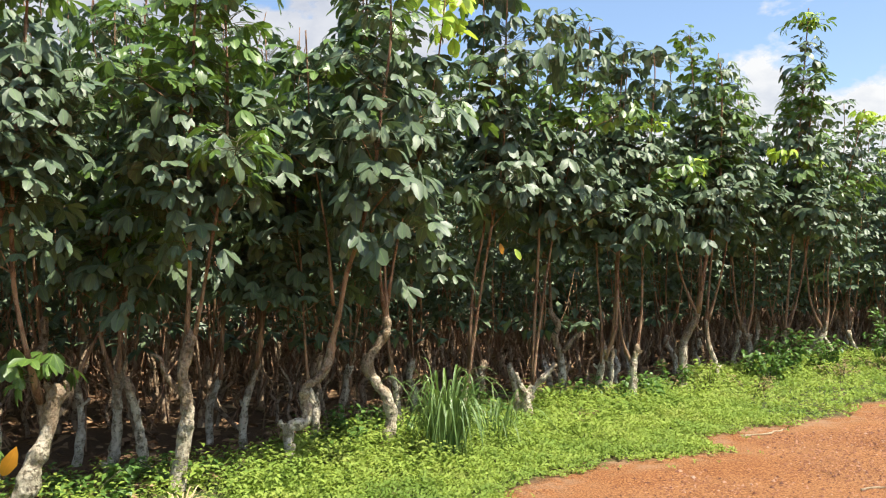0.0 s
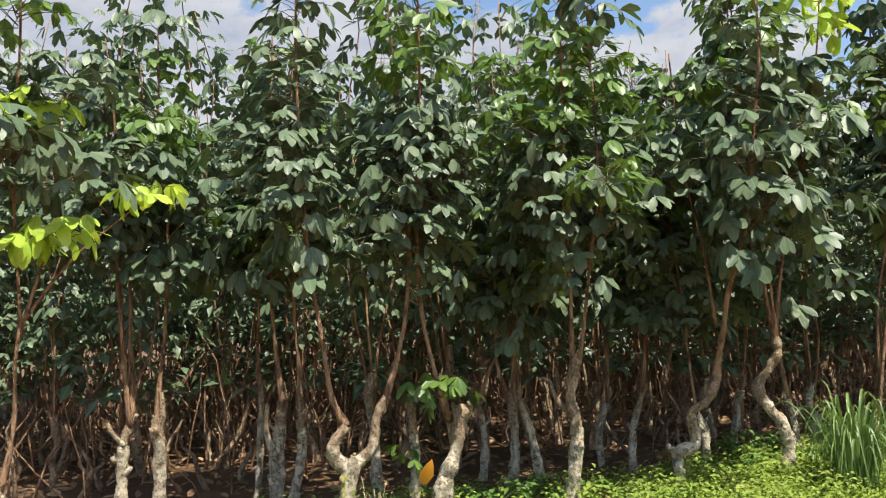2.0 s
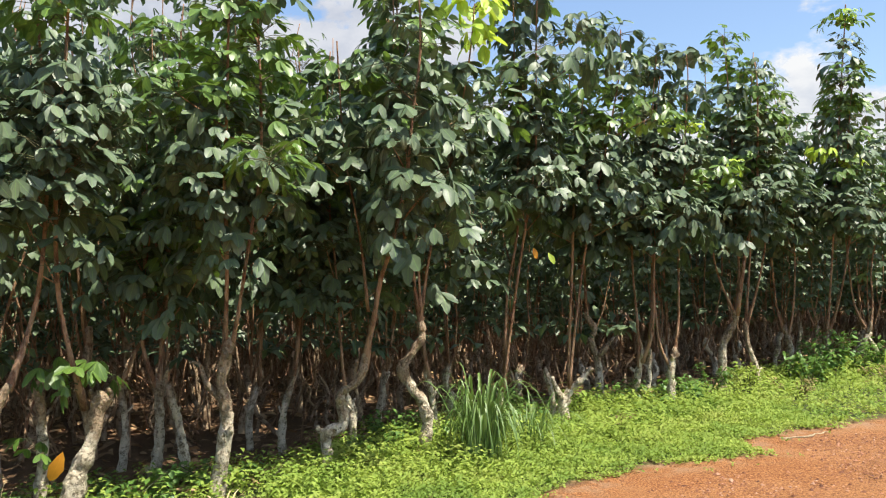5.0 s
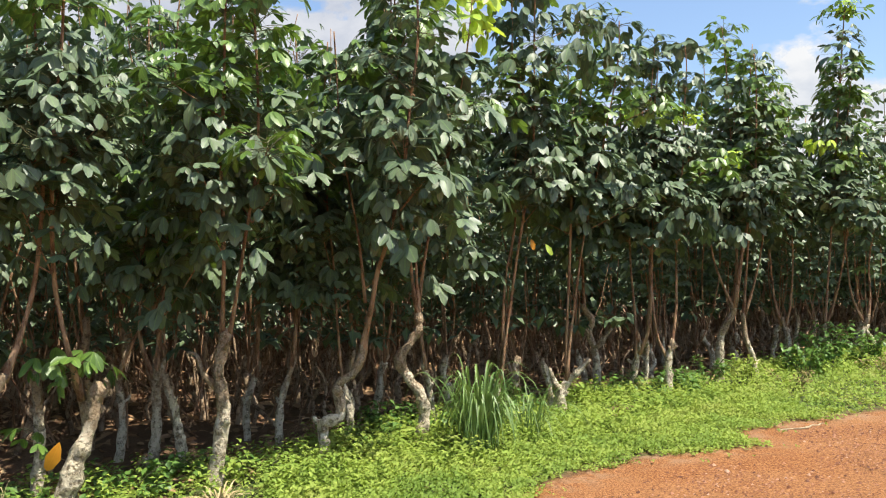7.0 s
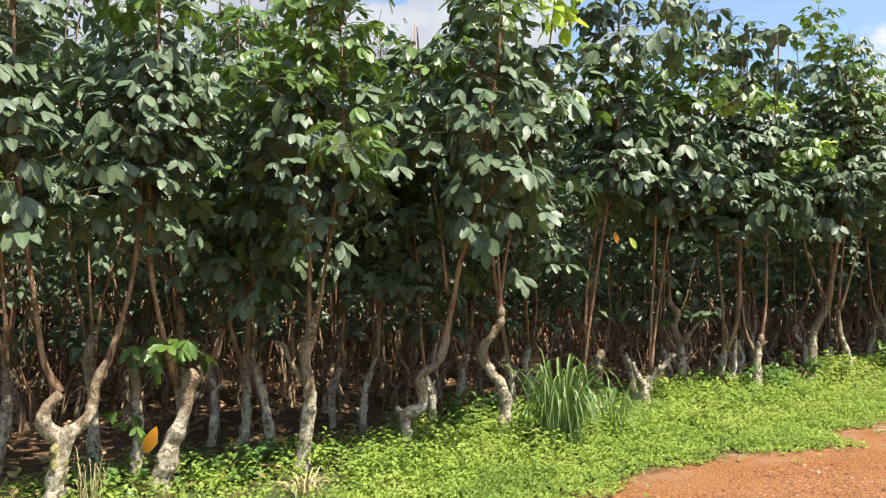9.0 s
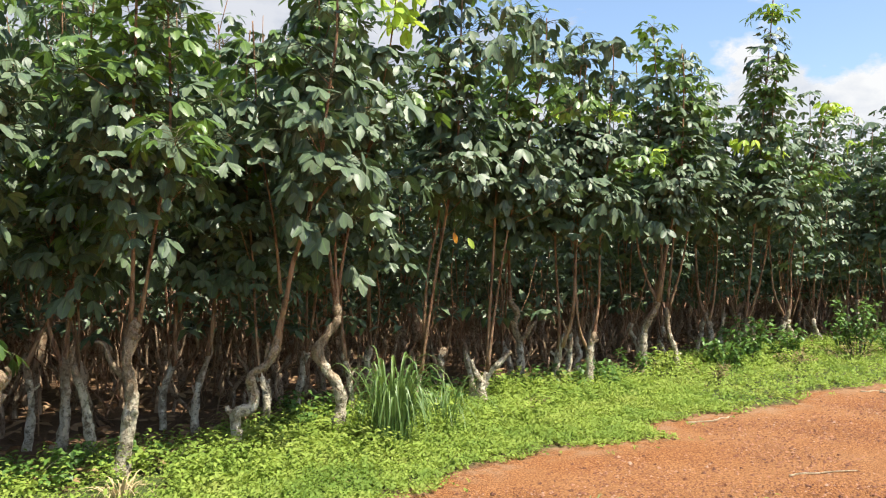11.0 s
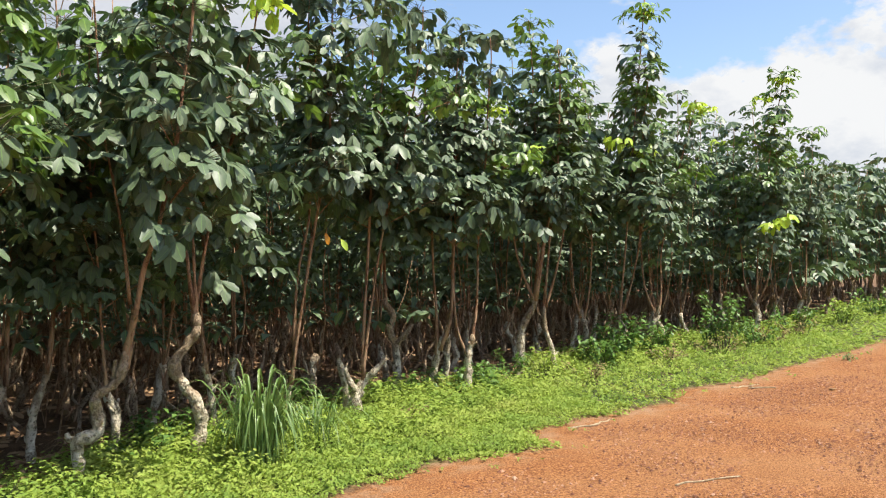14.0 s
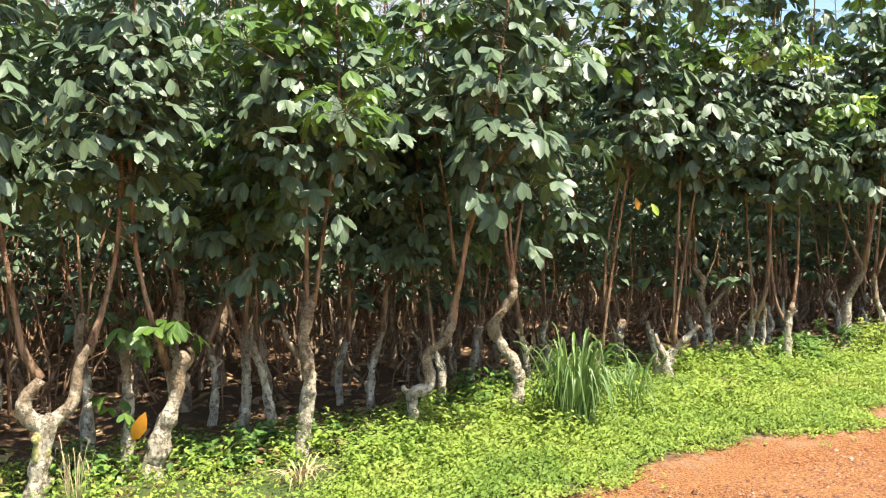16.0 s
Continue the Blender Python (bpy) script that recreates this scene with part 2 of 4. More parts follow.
c_mask = ramp(c_tree, c_cover, (0.50, (0, 0, 0)), (0.62, (1, 1, 1)))
c_shade = ramp(c_tree, noise_of(c_tree, c_map.outputs[0], 9.0, 8.0, 0.6), (0.38, (0.70, 0.75, 0.84)), (0.58, (0.98, 0.99, 1.0)))
c_em = c_tree.nodes.new("ShaderNodeEmission")
c_em.inputs[1].default_value = 0.54
c_grey = ramp(c_tree, arith(c_tree, "DIVIDE", c_sep.outputs[0], 1500.0), (0.0, (0.78, 0.80, 0.86)), (0.35, (1.0, 1.0, 1.0)))
c_tree.links.new(mixed(c_tree, 1.0, c_shade, c_grey, "MULTIPLY"), c_em.inputs[0])
c_tr = c_tree.nodes.new("ShaderNodeBsdfTransparent")
c_mix = c_tree.nodes.new("ShaderNodeMixShader")
for a, b in ((c_mask, c_mix.inputs[0]), (c_tr.outputs[0], c_mix.inputs[1]), (c_em.outputs[0], c_mix.inputs[2])):
    c_tree.links.new(a, b)
c_tree.links.new(c_mix.outputs[0], c_tree.nodes["Material Output"].inputs[0])

# ---- plan: the tree line and the road's edge run away to the right ----
LINE = ((-30, -21), (-4.0, 3.55), (-1.6, 5.66), (0.77, 8.1), (2.81, 10.3), (4.5, 12.0), (10.3, 16.6), (15.2, 21.1), (45, 48))
EDGE = ((-30, -26), (-3.0, 1.7), (-0.26, 4.51), (0.05, 4.87), (0.43, 5.42), (0.71, 5.78), (1.14, 6.2), (1.44, 6.36), (1.75, 6.48), (2.06, 6.57), (2.10, 6.85), (2.18, 7.25), (2.68, 7.6), (2.95, 7.75), (3.80, 8.2), (3.95, 8.5), (4.15, 8.85), (5.0, 9.3), (7.5, 11.27), (10.1, 13.45), (45, 43))


def beside(points, line):
    """Signed distance to a line of points: plus on its right-hand side."""
    best, sign = np.full(len(points), 1e9), np.ones(len(points))
    for a, b in zip(line, line[1:]):
        a, d = np.array(a, float), np.array(b, float) - np.array(a, float)
        k = np.clip(((points - a) @ d) / (d @ d), 0, 1)
        off = points - (a + k[:, None] * d)
        r = np.hypot(off[:, 0], off[:, 1])
        side = np.where(d[0] * off[:, 1] - d[1] * off[:, 0] > 0, -1, 1)
        near = r < best - 1e-9
        best, sign = np.where(near, r, best), np.where(near, side, sign)
    return best * sign


def mesh_of(name, verts, faces, mat, uvs=None, smooth=True):
    me = bpy.data.meshes.new(name)
    me.from_pydata(verts, [], faces)
    me.materials.append(mat)
    if smooth:
        me.polygons.foreach_set("use_smooth", np.ones(len(me.polygons), bool))
    if uvs is not None:
        idx = np.empty(len(me.loops), np.int32)
        me.loops.foreach_get("vertex_index", idx)
        me.uv_layers.new(name="UVMap").data.foreach_set("uv", np.asarray(uvs, np.float32)[idx].ravel())
    me.update()
    return me


def part_of(name, me, parent, label=""):
    ob = new(name, me)
    ob.parent = parent
    return tagged(ob, label)


# ---- ground ----
def graded(lo, hi, step):
    fine = np.arange(lo, hi + step / 2, step)
    out = np.array([0.5, 1.5, 4, 10, 25, 60, 150, 400, 1000, 2200])
    return np.concatenate((lo - out[::-1], fine, hi + out))


def build_ground():
    xs, ys = graded(-9, 16, 0.14), graded(-1, 22, 0.14)
    gx, gy = np.meshgrid(xs, ys)
    flat = np.stack((gx.ravel(), gy.ravel()), 1)
    zone, inner = beside(flat, EDGE), -beside(flat, LINE)
    near = (np.abs(flat[:, 0] - 3.5) < 14) & (np.abs(flat[:, 1] - 10) < 13)
    z = np.zeros(len(flat))
    for i in np.nonzero(near)[0]:
        p = Vector((flat[i, 0], flat[i, 1], 0))
        z[i] = 0.012 * noise.noise(p * 1.3) + 0.006 * noise.noise(p * 4.1)
    z -= 0.012 + 0.02 * np.clip(zone, 0, 0.5)
    z += np.where((inner > 0.3) & near, 0.012, 0)
    nx, ny = len(xs), len(ys)
    i = np.arange((nx - 1) * (ny - 1))
    a = i // (nx - 1) * nx + i % (nx - 1)
    me = mesh_of("ground", np.column_stack((flat, z)).tolist(), np.stack((a, a + 1, a + nx + 1, a + nx), 1).tolist(), EARTH)
    me.attributes.new("verge", "FLOAT", "POINT").data.foreach_set("value", np.clip(np.minimum(-zone, 0.35 - inner) * 4, 0, 1).astype(np.float32))
    me.attributes.new("zone", "FLOAT", "POINT").data.foreach_set("value", zone.astype(np.float32))
    return tagged(new("ground", me), "red laterite gravel road meeting brown soil under the trees", "ground", kind="structure")


build_ground()


def build_clouds():
    verts, faces, n, m = [], [], 48, 14
    for j in range(m + 1):
        el = radians(-3 + 55 * j / m)
        for i in range(n + 1):
            az = radians(-95 + 190 * i / n)
            verts.append((1500 * math.sin(az) * math.cos(el), 1500 * math.cos(az) * math.cos(el), 1500 * math.sin(el)))
    for j in range(m):
        for i in range(n):
            a = j * (n + 1) + i
            faces.append((a, a + 1, a + n + 2, a + n + 1))
    tagged(new("backdrop", mesh_of("backdrop", verts, faces, CLOUD)), "distant white cumulus clouds in a blue sky", "sky", kind="structure")


build_clouds()


# ---- leaves ----
def blade_template(stations, fold, curl):
    """One leaf of length 1 along +x, as points, faces and texture places."""
    v, f, uv, row = [(0, 0, 0)], [], [(0.5, 0)], []
    for s, w in stations:
        row.append(len(v))
        for k in (-1, 0, 1):
            v.append((s, k * w, abs(k) * w * fold - curl * s * s))
            uv.append((0.5 + 0.5 * k, s))
    tip = len(v)
    v.append((1, 0, -curl))
    uv.append((0.5, 1))
    a = row[0]
    f += [(0, a + 1, a), (0, a + 2, a + 1)]
    for a, b in zip(row, row[1:]):
        f += [(a, a + 1, b + 1, b), (a + 1, a + 2, b + 2, b + 1)]
    f += [(row[-1], row[-1] + 1, tip), (row[-1] + 1, row[-1] + 2, tip)]
    return np.array(v), f, np.array(uv)


LEAFLET = [blade_template(((0.2, 0.13), (0.54, 0.24), (0.88, 0.145)), fold, curl) for fold, curl in ((0.16, 0.10), (0.30, 0.24), (0.10, 0.40), (0.24, 0.02))]
LEAFLET_FAR = [blade_template(((0.3, 0.17), (0.78, 0.19)), fold, curl) for fold, curl in ((0.16, 0.12), (0.32, 0.30))]
WEED_LEAF = [blade_template(((0.45, 0.30),), 0.3, 0.2)]


class Foliage:
    """Gathers many leaves of one kind into one mesh."""

    def __init__(self, shapes):
        self.shapes, self.frames, self.pick = shapes, [], random.Random(len(shapes))

    def add(self, at, direction, up, length, width=1.0):
        d = Vector(direction).normalized()
        s = Vector(up).cross(d)
        s = s.normalized() if s.length > 1e-4 else d.orthogonal().normalized()
        n = d.cross(s)
        self.frames.append((at[0], at[1], at[2], *(d * length), *(s * length * width), *(n * length), self.pick.randrange(len(self.shapes))))

    def arrays(self):
        v, f, uv = self.shapes[0]
        a = np.array(self.frames)
        p = np.array([q[0] for q in self.shapes])[a[:, 12].astype(int)]
        pts = a[:, None, 0:3] + p[:, :, 0:1] * a[:, None, 3:6] + p[:, :, 1:2] * a[:, None, 6:9] + p[:, :, 2:3] * a[:, None, 9:12]
        faces = [tuple(i + k * len(v) for i in face) for k in range(len(a)) for face in f]
        return pts.reshape(-1, 3), faces, np.tile(uv, (len(a), 1))

    def mesh(self, name, mat):
        p, f, uv = self.arrays()
        return mesh_of(name, p.tolist(), f, mat, uv)


def add_whorl(fol, rng, centre, count, reach, size, droop=1.0):
    """A storey of a rubber shoot: stalks spread like an umbrella, each with three hanging leaflets."""
    cx, cy, cz = centre
    start = rng.uniform(0, 6.3)
    for i in range(count):
        az = start + i * 2.4 + rng.uniform(-0.3, 0.3)
        lift = rng.uniform(-0.15, 0.75)
        long = reach * rng.uniform(0.55, 1.15) * (1.1 - 0.25 * lift)
        out = Vector((math.cos(az) * math.cos(lift), math.sin(az) * math.cos(lift), math.sin(lift)))
        foot = Vector((cx, cy, cz + rng.uniform(-0.07, 0.07)))
        end = foot + out * long
        hang = droop * rng.uniform(0.05, 0.85)
        grow = size * rng.uniform(0.62, 1.28)
        for k in (-1, 0, 1):
            a2 = az + k * rng.uniform(0.6, 1.1)
            h2 = hang + rng.uniform(-0.2, 0.25)
            d = Vector((math.cos(a2) * math.cos(h2), math.sin(a2) * math.cos(h2), -math.sin(h2)))
            up = Vector((rng.uniform(-0.35, 0.35), rng.uniform(-0.35, 0.35), 1)) + Vector((math.cos(az), math.sin(az), 0)) * 0.8
            fol.add(end, d, up, grow * (1.0 if k == 0 else 0.88), rng.uniform(0.9, 1.15))
        yield foot, end


def tube(rings, caps=True, seg=8, lumps=0.0, seed=0, wobble=14.0):
    """Points and faces of a round limb through (x, y, z, radius)."""
    verts, faces = [], []
    side = None
    for i, (x, y, z, r) in enumerate(rings):
        a = Vector(rings[max(i - 1, 0)][:3])
        b = Vector(rings[min(i + 1, len(rings) - 1)][:3])
        axis = (b - a).normalized()
        side = axis.orthogonal() if side is None else side - axis * side.dot(axis)
        side.normalize()
        other = axis.cross(side)
        for k in range(seg):
            t = 2 * math.pi * k / seg
            p = Vector((x, y, z)) + (side * math.cos(t) + other * math.sin(t)) * r
            if lumps:
                q = p + Vector((seed * 7.3, seed * 3.1, 0))
                p += (p - Vector((x, y, z))) * lumps * (noise.noise(q * wobble) + 0.6 * noise.noise(q * wobble * 2.7))
            verts.append(tuple(p))
        if i:
            for k in range(seg):
                q = (i - 1) * seg
                faces.append((q + k, q + (k + 1) % seg, q + seg + (k + 1) % seg, q + seg + k))
    if caps:
        faces.append(tuple(range(seg - 1, -1, -1)))
        faces.append(tuple(range(len(verts) - seg, len(verts))))
    return verts, faces


def curve_through(points, per=5):
    """A smooth line through (x, y, z, radius)."""
    p = [np.array(q, float) for q in points]
    p = [2 * p[0] - p[1]] + p + [2 * p[-1] - p[-2]]
    out = []
    for i in range(1, len(p) - 2):
        for k in range(per):
            t = k / per
            out.append(0.5 * (2 * p[i] + (p[i + 1] - p[i - 1]) * t + (2 * p[i - 1] - 5 * p[i] + 4 * p[i + 1] - p[i + 2]) * t * t + (3 * p[i] - p[i - 1] - 3 * p[i + 1] + p[i + 2]) * t ** 3))
    out.append(p[-2])
    return [tuple(q) for q in out]


def joined(pieces):
    verts, faces = [], []
    for v, f in pieces:
        n = len(verts)
        verts += v
        faces += [tuple(i + n for i in q) for q in f]
    return verts, faces


# storeys that the near trees share
WHORLS = {}


def whorl_meshes(key, mat, count, reach, size, variants, droop=1.0):
    rng = random.Random(key)
    WHORLS[key] = []
    for _ in range(variants):
        fol = Foliage(LEAFLET)
        stalks = list(add_whorl(fol, rng, (0, 0, 0), count + rng.randrange(-2, 3), reach, size, droop))
        p, f, uv = fol.arrays()
        sv, sf = joined([tube([(*a, 0.003), (*((a + b) / 2 + Vector((0, 0, 0.012))), 0.0024), (*b, 0.002)], False, 3) for a, b in stalks])
        n = len(p)
        me = mesh_of("leaf_whorl", p.tolist() + sv, f + [tuple(i + n for i in q) for q in sf], mat, np.vstack((uv, np.full((len(sv), 2), 0.3))))
        me.materials.append(TWIG)
        me.polygons.foreach_set("material_index", np.array([0] * len(f) + [1] * len(sf), np.int32))
        WHORLS[key].append(me)


whorl_meshes("full", LEAF, 25, 0.25, 0.112, 7)
whorl_meshes("big", LEAF, 17, 0.25, 0.140, 5, 1.5)
whorl_meshes("small", LEAF, 19, 0.20, 0.100, 5)
whorl_meshes("umbrella", LEAF, 14, 0.17, 0.150, 5, 1.25)
whorl_meshes("fresh", FRESH, 18, 0.22, 0.118, 5)
whorl_meshes("sprout", FRESH, 9, 0.10, 0.125, 3, 1.9)
whorl_meshes("young", YOUNG, 12, 0.15, 0.15, 4, 1.9)

STAND = (0.15, 0.4)      # the spot on the road from which the bends of the trunks are given


def heading(x, y):
    return math.degrees(math.atan2(-(x - STAND[0]), y - STAND[1]))


def rubber_tree(x, y, trunk, thick, shoots=(), arms=(), label="", seed=1, fresh=0.12, size=1.0, knots=True, front=0.0):
    """trunk, arms and shoots: places (sideways, height) from the base. A shoot's last entry is (top height, first leaves' height)."""
    rng = random.Random(seed)
    inside = x > -3.2 and beside(np.array([[x, y]]), LINE)[0] < -0.3
    tree = new("rubber_tree")
    tree.matrix_world = pose(x, y, 0, 0, 0, heading(x, y))
    tagged(tree, label or "young rubber tree with crooked pale stump and dark green leaves", "tree", "rubber trees along the road")

    def curve_2d(points):
        return [(q[0], q[2]) for q in curve_through([(s, 0, z, 0) for s, z in points], 3)]

    def limb(points, r0, r1, per=5, jitter=0.03, forward=0.0):
        n = len(points)
        out, d = [], 0.0
        for i, (s, z) in enumerate(points):
            out.append((s, d, z, r0 + (r1 - r0) * i / max(n - 1, 1)))
            d += rng.uniform(-jitter, jitter) - forward
        return curve_through(out, per)

    trunk = [(trunk[0][0], -0.06)] + list(trunk)
    rings = limb(curve_2d(trunk), thick * 0.41, thick * 0.25, 3, 0.012)
    rings = [(a, b, c, r * (1.25 if k == 0 else 1.0 + 0.24 * noise.noise(Vector((c * 9, seed * 1.7, 0))))) for k, (a, b, c, r) in enumerate(rings)]
    end = rings[-1]
    rings += [(end[0], end[1], end[2] + 0.022, end[3] * 0.78), (end[0] + 0.006, end[1], end[2] + 0.045, end[3] * 0.38)]
    v, f = tube(rings, True, 18, 0.36, seed, 13.0)
    part_of("trunk", mesh_of("trunk", v, f, TRUNK), tree)
    for _ in range(rng.choice((2, 3, 4)) if knots else 0):
        at = rings[rng.randrange(len(rings) // 3, len(rings) - 2)]
        a, long = rng.uniform(0, 6.3), rng.uniform(0.012, 0.04)
        dx, dy = math.cos(a), math.sin(a)
        v, f = tube([(at[0], at[1], at[2], at[3] * 0.6), (at[0] + dx * at[3], at[1] + dy * at[3], at[2] + 0.012, at[3] * 0.48), (at[0] + dx * (at[3] + long * 0.6), at[1] + dy * (at[3] + long * 0.6), at[2] + 0.03, at[3] * 0.36), (at[0] + dx * (at[3] + long), at[1] + dy * (at[3] + long), at[2] + 0.05, at[3] * 0.3)], True, 8, 0.7, seed)
        part_of("pruned_knot", mesh_of("pruned_knot", v, f, TRUNK), tree)
    for points, r in arms:
        v, f = tube(limb(points, r * 0.42, r * 0.22), True, 12, 0.36, seed + 3, 13.0)
        part_of("arm", mesh_of("arm", v, f, TRUNK), tree)
    for points, r, (top, low), *rest in shoots:
        young = rest[0] if rest else ()
        pts = list(points)
        s, z = pts[-1]
        lean = (pts[-1][0] - pts[-2][0]) / max(pts[-1][1] - pts[-2][1], 0.1)
        while z < top - 0.05:
            step = min(0.45, top - z)
            lean = lean * 0.55 + rng.uniform(-0.09, 0.09)
            s, z = s + lean * step, z + step
            pts.append((s, z))
        rings = limb(pts, r * 0.31, 0.005, 4, 0.045, front)
        rings = [(a, b, c, d * (1 + 0.7 * max(0, 1 - k / 5))) for k, (a, b, c, d) in enumerate(rings)]
        pieces, held = [tube(rings, True, 8, 0.18, seed + 5, 9.0)], []
        z, k = low - (0.35 if inside and low < top else 0.0), 0
        while z < top + 0.02:
            at = min(rings, key=lambda q: abs(q[2] - z))
            kind = "full" if z < top - 0.9 else rng.choice(("umbrella", "umbrella", "small"))
            if rng.random() < 0.25:
                kind = "big" if z < top - 0.7 else kind
            if rng.random() < fresh * (0.5 if z < 2.2 else 1.0) + (0.30 if z > 2.5 else 0.0):
                kind = "fresh"
            if k == 0 and r > 0.035:
                kind = "big"
            if any(abs(z - q) < 0.16 for q in young):
                kind = "young"
            for side in range(3 if z < min(top - 1.0, 2.3) else 2 if z < top - 0.8 else 1):
                off = rng.uniform(0.14, 0.42) if side else rng.uniform(0.0, 0.06)
                a = rng.uniform(0, 6.3)
                w = new("leaf_whorl", rng.choice(WHORLS[kind]))
                held.append(w)
                g = size * rng.uniform(0.85, 1.15)
                tip = (at[0] + off * math.cos(a), at[1] + off * math.sin(a), z + side * rng.uniform(0, 0.15))
                if side:
                    mid = (at[0] + off * 0.55 * math.cos(a), at[1] + off * 0.55 * math.sin(a), (tip[2] + z) / 2 - 0.05)
                    pieces.append(tube([(at[0], at[1], z - 0.12, 0.006), (*mid, 0.005), (*tip, 0.0035)], False, 4))
                w.matrix_basis = Matrix.LocRotScale(tip, Euler((rng.uniform(-0.2, 0.2), rng.uniform(-0.2, 0.2), rng.uniform(0, 6.3))), (g, g, g))
                if kind == "young":
                    tagged(w, "drooping pale yellow-green young leaves")
                    break
            z += rng.uniform(0.20, 0.31) if z < top - 1.0 else rng.uniform(0.26, 0.36)
            k += 1
        shoot = part_of("shoot", mesh_of("shoot", *joined(pieces), SHOOT), tree)
        for w in held:
            w.parent = shoot
    return tree


# ---- the near trees, from the left along the verge ----
flushed = rubber_tree(-3.75, 3.20, ((0, 0), (0.03, 0.2), (-0.06, 0.5)), 0.12, ((((-0.05, 0.45), (0.02, 0.79), (0.03, 1.13), (0.05, 1.36)), 0.036, (3.5, 2.05)), (((0.045, 1.25), (0.12, 1.5), (0.2, 1.75)), 0.025, (1.82, 1.95)), (((0.045, 1.3), (0.3, 1.65), (0.64, 1.95)), 0.022, (2.04, 2.2)), (((-0.06, 0.45), (-0.35, 0.9), (-0.4, 1.3)), 0.045, (3.4, 1.6))), (), "rubber tree carrying bright yellow-green young leaf flushes", 1)
rubber_tree(-4.62, 4.74, ((0, 0), (0.0, 0.18), (0.01, 0.41), (0.07, 0.62)), 0.13, ((((0.07, 0.58), (0.04, 0.81), (0.01, 1.37)), 0.06, (3.4, 1.8)), (((0.08, 0.6), (0.07, 1.0), (0.08, 1.5)), 0.05, (3.2, 2.0)), (((0.04, 0.45), (0.11, 0.84), (0.22, 1.16)), 0.03, (2.6, 1.7))), ((((0.02, 0.45), (-0.06, 0.55), (-0.09, 0.62)), 0.05),), "", 2)
rubber_tree(-4.35, 4.81, ((0, 0), (0.02, 0.41), (-0.01, 0.55), (0.0, 0.62)), 0.13, ((((0.0, 0.52), (0.02, 0.84), (0.07, 1.23), (0.1, 1.8)), 0.06, (3.5, 1.75)),), ((((0.02, 0.5), (0.04, 0.7), (0.035, 0.82)), 0.07),), "rubber tree cut back to a stump with one shoot", 3)
rubber_tree(-3.93, 5.37, ((0, 0), (0.03, 0.37), (0.05, 0.74)), 0.09, ((((0.05, 0.7), (0.03, 1.0), (0.05, 1.4)), 0.045, (3.1, 1.6)),), (), "", 4)
rubber_tree(-3.66, 5.25, ((0, 0), (0.01, 0.35), (0.06, 0.71)), 0.16, ((((0.06, 0.66), (0.02, 1.1), (0.0, 1.5)), 0.05, (3.4, 1.7)),), ((((0.0, 0.3), (-0.06, 0.5), (-0.05, 0.7)), 0.07),), "", 5)
rubber_tree(-3.56, 5.30, ((0, 0), (0.07, 0.35), (0.07, 0.75)), 0.11, ((((0.07, 0.7), (0.07, 0.95), (0.05, 1.39)), 0.05, (3.3, 1.6)),), (), "", 6)
split = rubber_tree(-2.68, 4.57, ((0, 0), (0.03, 0.2), (0.08, 0.42)), 0.15, ((((0.05, 0.64), (-0.03, 0.81), (-0.07, 1.12), (-0.13, 1.57)), 0.055, (3.6, 1.60)), (((0.28, 0.76), (0.36, 0.98), (0.44, 1.3)), 0.05, (3.3, 1.75))), ((((0.07, 0.38), (-0.02, 0.45), (-0.03, 0.53), (0.05, 0.64)), 0.125), (((0.07, 0.40), (0.19, 0.49), (0.23, 0.68), (0.29, 0.80)), 0.10)), "forked rubber tree with a pale stump marked by yellow lichen", 7, size=1.02)
rubber_tree(-2.53, 5.18, ((0, 0), (0.03, 0.34), (0.01, 0.73)), 0.10, (), (), "short grey rubber stump without shoots", 8)
sprouting = rubber_tree(-2.33, 5.13, ((0, 0), (0.05, 0.2), (0.12, 0.39), (0.18, 0.66)), 0.175, ((((0.10, 0.6), (0.03, 0.88), (-0.04, 1.26)), 0.05, (3.2, 1.45)),), ((((0.13, 0.45), (0.10, 0.62), (0.06, 0.74)), 0.07), (((0.16, 0.55), (0.24, 0.66), (0.22, 0.72)), 0.05)), "thick rubber stump with fresh low leaves and an orange leaf", 9, fresh=0.3, front=0.07)
rubber_tree(-2.53, 6.31, ((0, 0), (0.03, 0.3), (-0.01, 0.64)), 0.09, ((((0.0, 0.6), (0.1, 0.85), (0.28, 1.15)), 0.04, (3.0, 1.6)),), (), "", 10, fresh=0.4)
rubber_tree(-2.20, 6.07, ((0, 0), (0.04, 0.26), (0.04, 0.68)), 0.12, ((((0.04, 0.62), (0.06, 0.9), (0.1, 1.3)), 0.045, (3.3, 1.5)), (((0.03, 0.6), (-0.06, 0.9), (-0.05, 1.3)), 0.04, (3.1, 1.6))), (), "", 11, fresh=0.85)
rubber_tree(-2.01, 6.01, ((0, 0), (0.05, 0.10), (0.03, 0.25), (0.0, 0.43), (-0.05, 0.60)), 0.10, (), ((((-0.03, 0.55), (-0.07, 0.66), (-0.06, 0.76)), 0.05),), "knobby cut rubber stump with a pale wound", 12)
